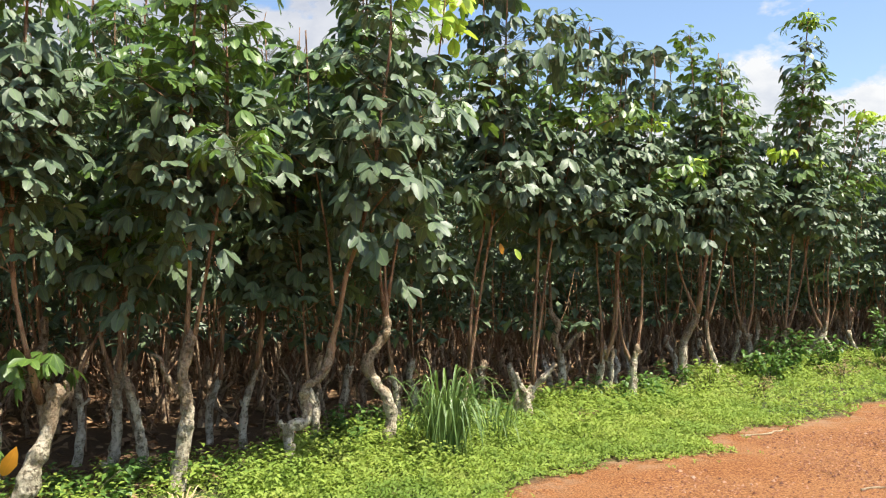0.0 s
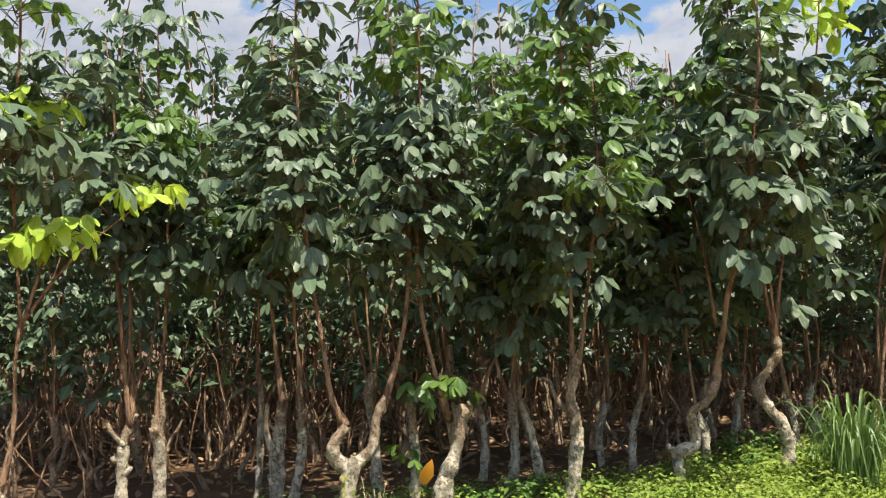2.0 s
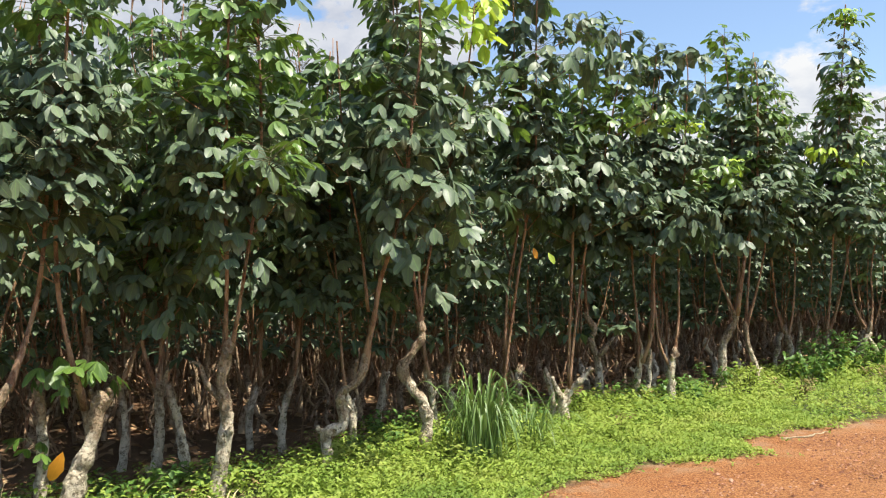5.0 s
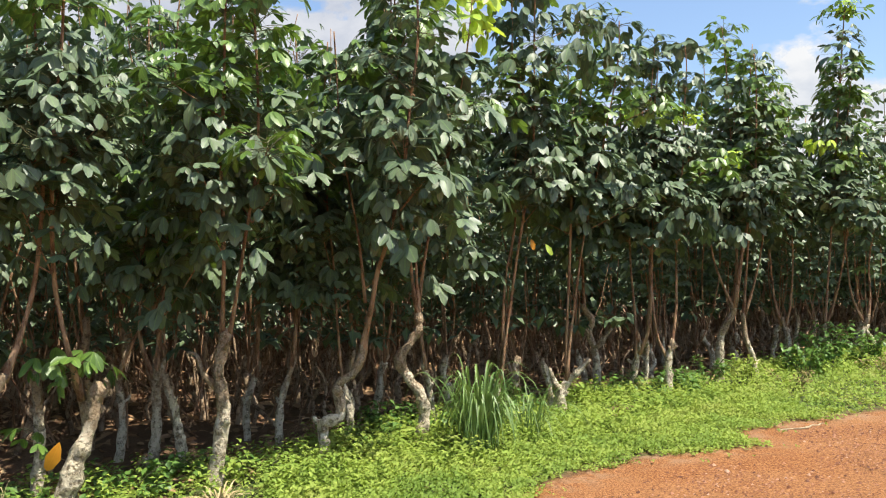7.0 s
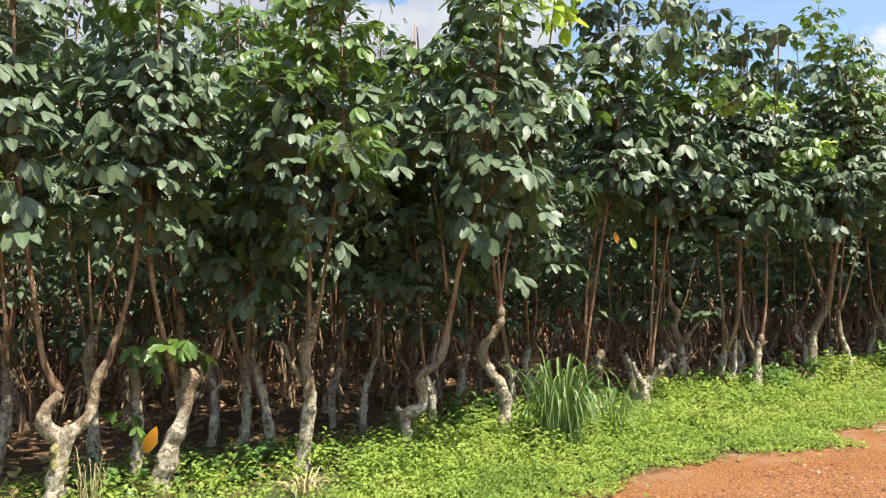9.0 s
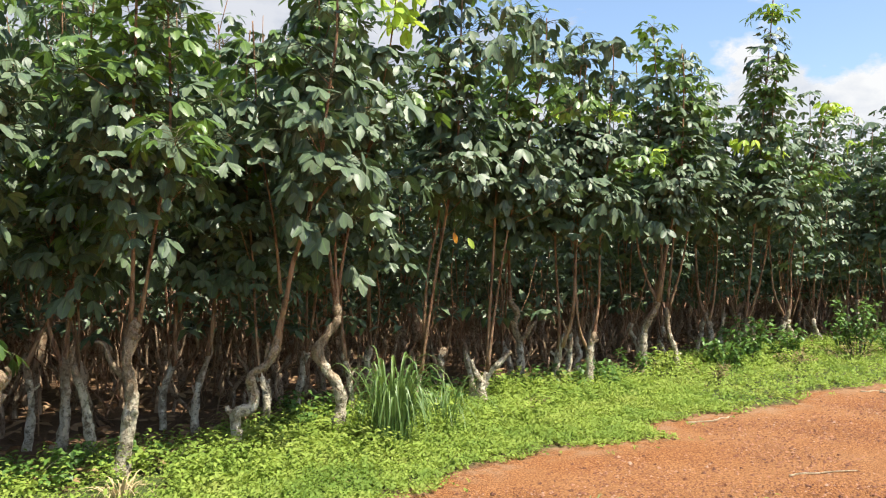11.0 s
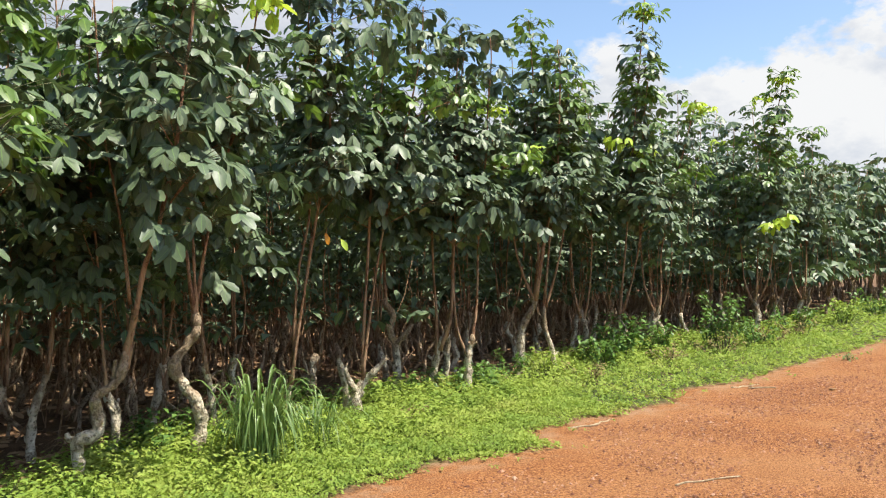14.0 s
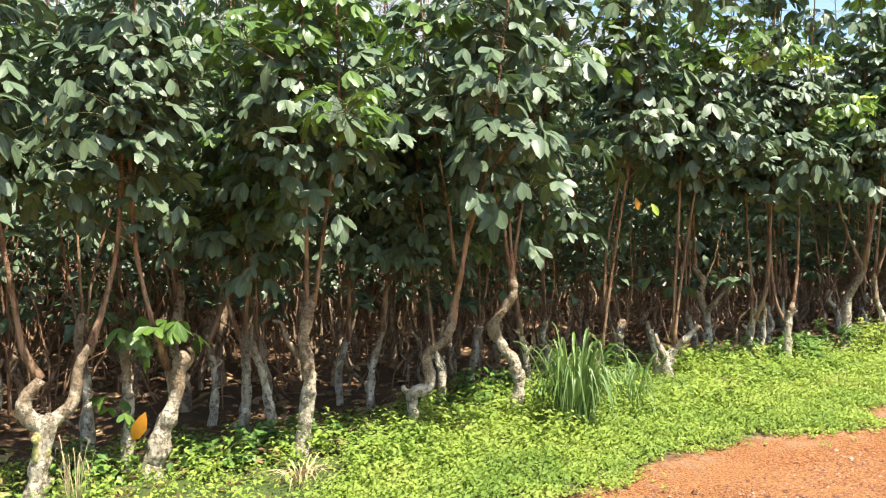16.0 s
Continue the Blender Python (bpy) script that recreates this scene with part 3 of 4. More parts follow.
rubber_tree(-1.62, 5.66, ((0, 0), (0.03, 0.2), (0.06, 0.45), (0.03, 0.71), (0.08, 0.93)), 0.135, ((((0.05, 0.88), (0.06, 1.1), (0.07, 1.52)), 0.045, (3.4, 1.55)), (((0.09, 0.88), (0.13, 1.1), (0.2, 1.55)), 0.04, (3.2, 1.75))), ((((0.04, 0.55), (-0.07, 0.70), (-0.10, 0.80), (-0.16, 0.82)), 0.05),), "tall crooked rubber tree with a hooked side arm", 13, fresh=0.6, front=0.07)
rubber_tree(-1.81, 7.05, ((0, 0), (0.0, 0.29), (0.1, 0.58)), 0.09, ((((0.08, 0.5), (0.1, 1.0), (0.12, 1.5)), 0.04, (3.3, 1.6)),), (), "", 14)
rubber_tree(-1.51, 6.87, ((0, 0), (0.02, 0.32), (0.12, 0.64)), 0.10, ((((0.1, 0.6), (0.14, 0.9), (0.16, 1.4)), 0.045, (3.2, 1.5)),), (), "", 15)
rubber_tree(-1.02, 6.18, ((0, 0.0), (0.0, 0.12), (-0.01, 0.25), (0.0, 0.29), (0.09, 0.31), (0.12, 0.36), (0.095, 0.50), (0.11, 0.55), (0.20, 0.61), (0.25, 0.68), (0.27, 0.78)), 0.105, ((((0.26, 0.70), (0.30, 0.90), (0.34, 1.10), (0.38, 1.32), (0.45, 1.54)), 0.070, (3.5, 1.60)), (((0.3, 1.1), (0.25, 1.6), (0.15, 2.2)), 0.025, (2.95, 2.1), (2.85,)),), ((((0.2, 0.6), (0.21, 0.7), (0.215, 0.76)), 0.05),), "rubber tree with a strongly kinked pale trunk", 16, fresh=0.3, front=0.05, size=1.05)
rubber_tree(-0.97, 6.81, ((0, 0), (0.03, 0.29), (-0.02, 0.44)), 0.10, ((((-0.02, 0.4), (-0.05, 0.8), (-0.08, 1.4)), 0.03, (3.1, 1.5)),), (), "", 17)
rubber_tree(-0.41, 6.82, ((0, 0.0), (0.025, 0.14), (0.035, 0.29), (-0.01, 0.41), (-0.09, 0.52), (-0.14, 0.61), (-0.125, 0.69), (-0.05, 0.79), (0.005, 0.88), (0.005, 0.98)), 0.125, ((((0.01, 0.92), (-0.03, 1.2), (-0.05, 1.4), (-0.1, 1.6)), 0.045, (3.7, 1.75)), (((0.01, 0.95), (0.0, 1.2), (-0.01, 1.5)), 0.04, (3.9, 1.85)), (((0.0, 1.0), (0.1, 1.6), (0.3, 2.4), (0.42, 3.0)), 0.03, (3.5, 2.3), (3.2, 3.45))), (), "rubber tree with a pale S-shaped trunk", 18, size=1.12, knots=False)
rubber_tree(-0.34, 7.40, ((0, 0), (-0.03, 0.34), (-0.08, 0.55)), 0.08, ((((-0.06, 0.5), (-0.1, 0.9), (-0.08, 1.4)), 0.04, (3.3, 1.6)),), (), "", 19)
slender = rubber_tree(0.18, 7.75, ((0, 0), (0.02, 0.24), (0.05, 0.4)), 0.06, ((((0.04, 0.35), (0.08, 0.61), (0.19, 1.31), (0.28, 1.81)), 0.045, (4.3, 1.85)), (((0.06, 0.5), (0.1, 1.2), (0.2, 1.7)), 0.036, (3.75, 2.0)),), (), "slender rubber tree with one long straight shoot", 20)
rubber_tree(0.70, 8.35, ((0, 0), (-0.03, 0.3), (-0.07, 0.45)), 0.09, (), (), "short pale cut rubber stump", 21)
rubber_tree(0.77, 8.16, ((0, 0), (0.0, 0.14), (0.0, 0.22)), 0.17, ((((0.07, 0.30), (0.07, 0.68), (0.12, 1.45)), 0.05, (3.75, 1.75)), (((0.06, 0.32), (0.12, 0.8), (0.25, 1.6), (0.48, 2.6), (0.60, 3.2)), 0.035, (3.6, 1.8))), ((((0.0, 0.2), (0.08, 0.31), (0.16, 0.38), (0.27, 0.5)), 0.10), (((0.0, 0.2), (-0.06, 0.32), (-0.09, 0.42)), 0.08)), "low forked rubber stump with a broken arm and reddish shoot", 22)
rubber_tree(1.25, 9.30, ((0, 0), (-0.01, 0.41), (-0.07, 0.65), (-0.04, 0.78), (-0.12, 0.92)), 0.11, ((((-0.11, 0.85), (-0.12, 1.2), (-0.13, 1.97)), 0.045, (3.5, 1.9)),), ((((0.0, 0.5), (0.1, 0.62), (0.16, 0.7)), 0.07),), "", 23)
rubber_tree(1.57, 9.06, ((0, 0), (0.03, 0.32), (0.1, 0.55)), 0.11, ((((0.08, 0.45), (0.19, 0.77), (0.22, 1.3)), 0.05, (3.6, 1.6)), (((0.05, 0.4), (0.05, 0.8), (0.02, 1.3)), 0.045, (3.4, 1.7), (2.95,))), (), "", 24)
rubber_tree(1.76, 9.48, ((0, 0), (0.04, 0.45), (0.02, 0.6)), 0.10, ((((0.03, 0.55), (0.08, 0.9), (0.1, 1.4)), 0.045, (3.55, 1.8)),), (), "", 25)
rubber_tree(1.92, 9.02, ((0, 0), (0.01, 0.37), (0.05, 0.56)), 0.12, ((((0.04, 0.5), (0.1, 0.9), (0.12, 1.5)), 0.045, (3.55, 1.7)), (((0.0, 0.4), (-0.08, 0.6), (-0.12, 0.9), (-0.13, 1.4)), 0.04, (3.4, 1.9))), (), "tall rubber tree with dark glossy crown", 26)
spread = rubber_tree(2.81, 10.40, ((0, 0), (0.01, 0.49), (0.08, 0.65), (0.15, 0.78), (0.18, 0.90)), 0.13, ((((0.17, 0.85), (0.08, 1.05), (-0.02, 1.35), (-0.06, 1.6)), 0.045, (3.4, 1.75)), (((0.18, 0.85), (0.3, 1.6), (0.44, 2.18)), 0.06, (3.8, 2.0)), (((0.16, 0.8), (0.22, 1.4), (0.2, 2.0)), 0.045, (4.15, 1.9))), (), "rubber tree with pale trunk parting into spread shoots", 27)
rubber_tree(3.27, 10.63, ((0, 0), (-0.01, 0.26), (-0.08, 0.46), (-0.11, 0.73)), 0.10, ((((-0.11, 0.68), (-0.06, 1.2), (-0.01, 1.81)), 0.045, (4.0, 1.8)), (((-0.1, 0.7), (0.05, 1.2), (0.15, 1.7)), 0.04, (3.7, 1.9)),), (), "", 28, fresh=0.4)
rubber_tree(3.97, 11.52, ((0, 0), (0.01, 0.38), (-0.05, 0.62)), 0.12, ((((-0.05, 0.55), (-0.14, 0.9), (-0.18, 1.56)), 0.05, (3.7, 1.8)), (((-0.02, 0.5), (0.06, 0.9), (0.1, 1.5)), 0.04, (3.5, 1.7))), (), "", 29)
leader = rubber_tree(4.35, 11.45, ((0, 0), (0.05, 0.37), (0.07, 0.55)), 0.12, ((((0.06, 0.5), (0.10, 0.9), (0.18, 1.75), (0.30, 3.2), (0.43, 4.6)), 0.055, (4.7, 1.9)), (((0.05, 0.45), (0.2, 0.9), (0.33, 1.5)), 0.045, (3.7, 1.8), (2.7,))), (), "tallest rubber tree with a thin leader above the crown", 30)
pale_tip = rubber_tree(5.35, 12.45, ((0, 0), (-0.05, 0.3), (0.05, 0.6)), 0.12, ((((0.04, 0.5), (0.08, 0.9), (0.1, 1.5), (0.35, 2.6), (0.58, 3.5)), 0.05, (3.6, 1.7)), (((0.0, 0.5), (-0.15, 0.9), (-0.2, 1.5)), 0.045, (3.8, 1.8))), (), "", 31)
far_tall = rubber_tree(7.70, 13.90, ((0, 0), (0.05, 0.3), (0.0, 0.6)), 0.12, ((((0.0, 0.5), (0.05, 1.0), (0.08, 1.6), (0.30, 3.2), (0.49, 4.2)), 0.05, (4.3, 1.7)), (((0.0, 0.5), (-0.15, 0.9), (-0.2, 1.5)), 0.045, (3.5, 1.7)), (((0.0, 0.5), (0.2, 0.9), (0.3, 1.5)), 0.045, (3.3, 1.6))), (), "rubber tree with a tall leader and pale young tips", 32, fresh=0.35)
rubber_tree(9.60, 15.60, ((0, 0), (-0.05, 0.3), (0.05, 0.6)), 0.12, ((((0.04, 0.5), (0.08, 0.9), (0.1, 1.5)), 0.05, (3.7, 1.7)), (((0.0, 0.5), (-0.15, 0.9), (-0.2, 1.5)), 0.045, (3.3, 1.8), (1.9,))), (), "", 33, fresh=0.3)
NEAR = ((7.7, 13.9), (9.6, 15.6), (-3.75, 3.2), (-4.62, 4.74), (-4.35, 4.81), (-3.93, 5.37), (-3.66, 5.25), (-2.68, 4.57), (-2.53, 5.18), (-2.33, 5.13), (-2.53, 6.31), (-2.20, 6.07), (-2.01, 6.01), (-1.62, 5.66), (-1.81, 7.05), (-1.51, 6.87), (-1.02, 6.18), (-0.97, 6.81),
        (-0.41, 6.82), (-0.34, 7.40), (0.18, 7.75), (0.77, 8.16), (1.25, 9.30), (1.57, 9.06), (1.76, 9.48), (1.92, 9.02), (2.81, 10.40), (3.27, 10.63), (3.97, 11.52), (4.35, 11.45), (5.35, 12.45))


# ---- what marks single trees ----
def hung_leaf(tree, at, direction, size, mat, label):
    fol = Foliage(LEAFLET)
    fol.add((0, 0, 0), direction, (0.2, -1, 0.3), size, 1.0)
    ob = part_of("hanging_leaf", fol.mesh("hanging_leaf", mat), tree, label)
    ob.matrix_basis = Matrix.Translation(at)


hung_leaf(sprouting, (-0.02, -0.20, 0.40), (-0.40, 0.0, -1.0), 0.175, FADED, "single orange fading leaf")
for hx, hy, hz, n in ((-0.08, -0.08, 0.80, 0), (0.18, -0.02, 0.82, 1), (0.06, -0.10, 0.78, 2)):
    low = part_of("leaf_whorl", WHORLS["sprout"][n], sprouting, "fresh green leaves sprouting low on the stump")
    low.matrix_basis = Matrix.LocRotScale((hx, hy, hz), Euler((0.1, -0.1, n * 2.0)), (0.95, 0.95, 0.95))
spray = part_of("leaf_whorl", WHORLS["sprout"][1], sprouting, "small green leaf spray beside the stump")
spray.matrix_basis = Matrix.LocRotScale((-0.17, -0.1, 0.42), Euler((0.2, 0.2, 1.0)), (0.8, 0.8, 0.6))
v, f = [], []
for i in range(9):
    for k in range(9):
        a = radians(-90 + 14 * (k - 4) + 8 * noise.noise(Vector((i * 0.5, k, 2))))
        r = 0.066 + 0.034 * noise.noise(Vector((i * 0.55, k * 0.55, 1))) if 0 < i < 8 and 0 < k < 8 else 0.045
        z = 0.20 + 0.022 * i + 0.01 * noise.noise(Vector((k * 0.8, i, 5)))
        v.append((0.03 + 0.13 * (z - 0.2) + r * math.cos(a), r * math.sin(a), z))
        if i and k:
            n = i * 9 + k
            f.append((n, n - 1, n - 10, n - 9))
part_of("lichen", mesh_of("lichen", v, f, LICHEN), split, "yellow lichen patch")
for fx, fz, g in ((0.15, 2.45, 0.92), (-0.04, 2.38, 0.85), (0.27, 1.80, 0.92), (0.10, 1.76, 0.85), (0.66, 2.02, 0.85)):
    flush = part_of("leaf_whorl", WHORLS["young"][int(fx * 100) % 4], flushed, "drooping pale yellow-green young leaves")
    flush.matrix_basis = Matrix.LocRotScale((fx, -0.12, fz), Euler((0.15, 0.0, fx * 9)), (g, g, g))
for tree, fx, fz, g in (
        (leader, 0.08, 2.83, 0.9), (leader, 0.44, 4.62, 0.6), (pale_tip, 0.58, 3.54, 0.8), (pale_tip, 0.74, 3.46, 0.6), (far_tall, 0.12, 3.93, 0.75), (far_tall, 0.51, 4.26, 0.6), (far_tall, 0.44, 1.94, 0.95), (far_tall, 0.23, 1.82, 0.8), (far_tall, -0.58, 3.25, 0.7), (spread, -0.43, 3.07, 0.8), (spread, -0.21, 3.01, 0.6), (spread, 0.19, 2.52, 0.6)):
    flush = part_of("leaf_whorl", WHORLS["young"][int(fz * 100) % 4], tree, "drooping pale yellow-green young leaves")
    flush.matrix_basis = Matrix.LocRotScale((fx, -0.5 if fz < 3.2 else -0.05, fz), Euler((0.2, 0.0, fz * 9)), (g, g, g))
hung_leaf(sprouting, (-0.09, -0.30, 2.03), (-0.35, 0.0, -1.0), 0.15, REDDISH, "single reddish brown dying leaf")
hung_leaf(slender, (0.33, -0.14, 1.58), (0.3, -0.2, -1.0), 0.10, FADED, "orange fading leaf")
hung_leaf(slender, (0.45, -0.18, 1.53), (0.5, -0.3, -0.8), 0.11, YOUNG, "pale yellow leaf")


# ---- the rows behind and beyond: a few kinds of tree, planted again and again ----
def row_limbs(rng, seed, sides, low=2.6, high=3.7):
    """Stump and shoots of a row tree: pieces and the shoots' lines."""
    h = rng.uniform(0.40, 0.8)
    pts, s, d = [(0, 0, -0.06, 0.05)], 0.0, 0.0
    for k in range(1, 6):
        s, d = s + rng.uniform(-0.05, 0.05), d + rng.uniform(-0.05, 0.05)
        pts.append((s, d, h * k / 5, rng.uniform(0.026, 0.042)))
    stump = tube(curve_through(pts, 3 if sides > 6 else 1), True, sides, 0.4, seed)
    shoots, lines = [], []
    for _ in range(rng.choice((3, 3, 4))):
        top = rng.uniform(low, high)
        a, reach = rng.uniform(0, 6.3), rng.uniform(0.08, 0.36)
        z0 = h * rng.uniform(0.55, 0.98)
        line = [(s, d, z0, 0.0105)]
        for k in range(1, 6):
            u = k / 5
            line.append((s + reach * math.cos(a) * u ** 0.6 + rng.uniform(-0.09, 0.09), d + reach * math.sin(a) * u ** 0.6 + rng.uniform(-0.09, 0.09), z0 + (top - z0) * u, 0.0105 - 0.006 * u))
        lines.append(curve_through(line, 3 if sides > 6 else 1))
        shoots.append(tube(lines[-1], True, max(sides - 2, 4), 0.15, seed))
    return stump, shoots, lines


def row_crown(rng, fol, lines, low, count, size, gap):
    for line in lines:
        z = rng.uniform(low, low + 0.5)
        while z < line[-1][2]:
            q = min(line, key=lambda p: abs(p[2] - z))
            off, b = rng.uniform(0, 0.3), rng.uniform(0, 6.3)
            for _ in add_whorl(fol, rng, (q[0] + off * math.cos(b), q[1] + off * math.sin(b), z), count, 0.24, size):
                pass
            z += gap * rng.uniform(0.85, 1.2)


def row_tree(seed, sort):
    """A crooked stump with two or three shoots and a closed crown."""
    rng = random.Random(seed)
    tree = tagged(new("rubber_tree"), "young rubber tree with grey stump in the dense plantation rows", "tree", "rubber trees in the plantation")
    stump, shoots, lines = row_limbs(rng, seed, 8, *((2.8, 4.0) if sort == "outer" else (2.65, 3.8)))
    # stumps behind the outer rows take the bark with shade in its colour
    part_of("trunk", mesh_of("trunk", *stump, TRUNK if sort == "outer" else SHADED), tree)
    for shoot in shoots:
        part_of("shoot", mesh_of("shoot", *shoot, SHOOT), tree)
    fol = Foliage(WEED_LEAF if sort == "deep" else LEAFLET_FAR)
    if sort == "outer":
        row_crown(rng, fol, lines, 1.2, 12, 0.130, 0.31)
    elif sort == "inner":
        row_crown(rng, fol, lines, 0.85, 11, 0.122, 0.33)
    else:
        row_crown(rng, fol, lines, 0.85, 7, 0.160, 0.36)
    part_of("crown", fol.mesh("crown", LEAF), tree)
    return tree


def deep_kind(seed):
    """The same with fewer, larger leaves, for the depth of the plantation: points, faces, materials."""
    rng = random.Random(seed)
    stump, shoots, lines = row_limbs(rng, seed, 5)
    fol = Foliage(WEED_LEAF)
    row_crown(rng, fol, lines, 0.8, 4, 0.255, 0.45)
    p, f, uv = fol.arrays()
    v, g = joined([stump] + shoots)
    n = len(v)
    kinds = [0] * len(stump[1]) + [1] * (len(g) - len(stump[1])) + [2] * len(f)
    return np.vstack((np.array(v), p)), g + [tuple(i + n for i in q) for q in f], kinds, np.vstack((np.full((n, 2), 0.3), uv))


def plant_rows():
    rng = random.Random(77)
    line = [np.array(p, float) for p in LINE[1:]]
    line.insert(0, np.array((-11.0, -3.1)))
    places = []
    for a, b in zip(line, line[1:]):
        d = b - a
        n = np.array((-d[1], d[0])) / np.hypot(*d)
        count = max(int(np.hypot(*d) / 0.72), 1)
        for i in range(count):
            c = a + d * (i + 0.5) / count
            for row in range(0, 21 if c[0] < 9 else 9):
                p = c + n * (0.1 + row * 0.80) + np.array((rng.uniform(-0.2, 0.2), rng.uniform(-0.2, 0.2)))
                places.append((math.hypot(p[0] - STAND[0], p[1] - STAND[1]), float(p[0]), float(p[1]), row))
    taken, kept = [np.array(t) for t in NEAR], []
    for r, x, y, row in sorted(places):
        if any(math.hypot(x - t[0], y - t[1]) < (0.5 if row < 3 else 0.42) for t in taken):
            continue
        if (row < 1 and -4.2 < x < 4.2) or r < 3.4 or (x < -3.2 and r < 7.6) or r > (29 if x < 9 else 38) or x < -0.95 * y - 4.5:
            continue
        taken.append((x, y))
        kept.append((row, x, y, rng.uniform(0, 6.3), rng.uniform(0.9, 1.12), rng.uniform(0.92, 1.05) * (1.17 - 0.17 * min(max((x + 3) / 2.5, 0), 1) - 0.09 * min(max((x + 1) / 6, 0), 1) + 0.12 * min(max((x - 8) / 6, 0), 1))))
    kinds = {"outer": [], "inner": [], "deep": []}
    for done, (row, x, y, turn, g, up) in enumerate(kept[:290]):
        m = Matrix.LocRotScale((x, y, 0), Euler((0, 0, turn)), (g, g, g * up))
        sort = "outer" if row < 2 else "inner" if done < 90 else "deep"
        if len(kinds[sort]) < 7:
            kinds[sort].append(row_tree(500 + 20 * len(sort) + len(kinds[sort]), sort))
            kinds[sort][-1].matrix_basis = m
        else:
            copy_thing(rng.choice(kinds[sort]), pose(0, 0, 0)).matrix_basis = m
    deep = [deep_kind(700 + k) for k in range(8)]
    verts, faces, mats, uvs, n = [], [], [], [], 0
    for _, x, y, turn, g, up in kept[290:]:
        v, f, k, uv = rng.choice(deep)
        c, s = math.cos(turn) * g, math.sin(turn) * g
        verts.append(np.column_stack((x + c * v[:, 0] - s * v[:, 1], y + s * v[:, 0] + c * v[:, 1], v[:, 2] * g * up)))
        faces += [tuple(i + n for i in q) for q in f]
        mats += k
        uvs.append(uv)
        n += len(v)
    # deep stumps: bark colour already holds the canopy's shade
    me = mesh_of("plantation_rows", np.vstack(verts).tolist(), faces, SHADED, np.vstack(uvs))
    me.materials.append(SHOOT)
    me.materials.append(LEAF)
    me.polygons.foreach_set("material_index", np.array(mats, np.int32))
    tagged(new("plantation_rows", me), "dense dark rows of young rubber trees deep in the plantation", "trees", kind="stuff")


plant_rows()


def build_twigs():
    """Thin bare suckers and dead twigs that fill the rows between the stumps."""
    rng = random.Random(41)
    gen = np.random.default_rng(41)
    pieces, stubs, fol = [], [], Foliage(WEED_LEAF)
    for x, y in scatter(gen, 2700, (-9, 12, 3.5, 22), lambda q: (beside(q, LINE) < np.where(q[:, 0] < -1.5, -1.5, -0.8)) & (beside(q, LINE) > -9)):
        h, z0 = rng.uniform(0.3, 1.25), rng.uniform(0.0, 0.3)
        a, lean = rng.uniform(0, 6.3), rng.uniform(0.05, 0.9)
        r = rng.uniform(0.004, 0.011)
        stub = rng.random() < 0.33
        if stub:
            r, h, z0, lean = rng.uniform(0.016, 0.032), rng.uniform(0.3, 0.75), 0.0, lean * 0.3
        stubs.append(int(stub))
        line, px, py = [(x, y, -0.02, r)], x, y
        for k in range(1, 6):
            px, py = px + lean * 0.2 * math.cos(a) + rng.uniform(-0.07, 0.07), py + lean * 0.2 * math.sin(a) + rng.uniform(-0.07, 0.07)
            line.append((px, py, z0 + h * k / 5, r * (1 - 0.1 * k)))
        pieces.append(tube(line, False, 4))
        for _ in range(rng.choice((2, 5, 9))):
            u, b = rng.uniform(0.5, 1.15), rng.uniform(0, 6.3)
            p = rng.uniform(-0.8, 0.3)
            fol.add((x + lean * u * math.cos(a), y + lean * u * math.sin(a), max(z0 + h * u, 0.5) + 0.25), (math.cos(b) * math.cos(p), math.sin(b) * math.cos(p), math.sin(p)), (rng.uniform(-0.4, 0.4), rng.uniform(-0.4, 0.4), 1), rng.uniform(0.10, 0.2), 0.8)
    v, f = joined(pieces)
    me = mesh_of("twigs", v, f, SHOOT)
    # stubs share the bark that has shade mixed into its colour
    me.materials.append(SHADED)
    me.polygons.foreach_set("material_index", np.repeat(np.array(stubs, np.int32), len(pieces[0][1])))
    tagged(new("twigs", me), "thin bare brown suckers and twigs between the stumps", "twigs", kind="stuff")
    tagged(new("sucker_leaves", fol.mesh("sucker_leaves", LEAF)), "sparse dark green leaves low inside the plantation", "leaves", kind="stuff")


# ---- verge: low weeds, clumps, bushes ----
def scatter(rng, count, box, keep):
    out = []
    while len(out) < count:
        q = np.column_stack((rng.uniform(box[0], box[1], 4000), rng.uniform(box[2], box[3], 4000)))
        q = q[keep(q)]
        out += q.tolist()
    return out[:count]


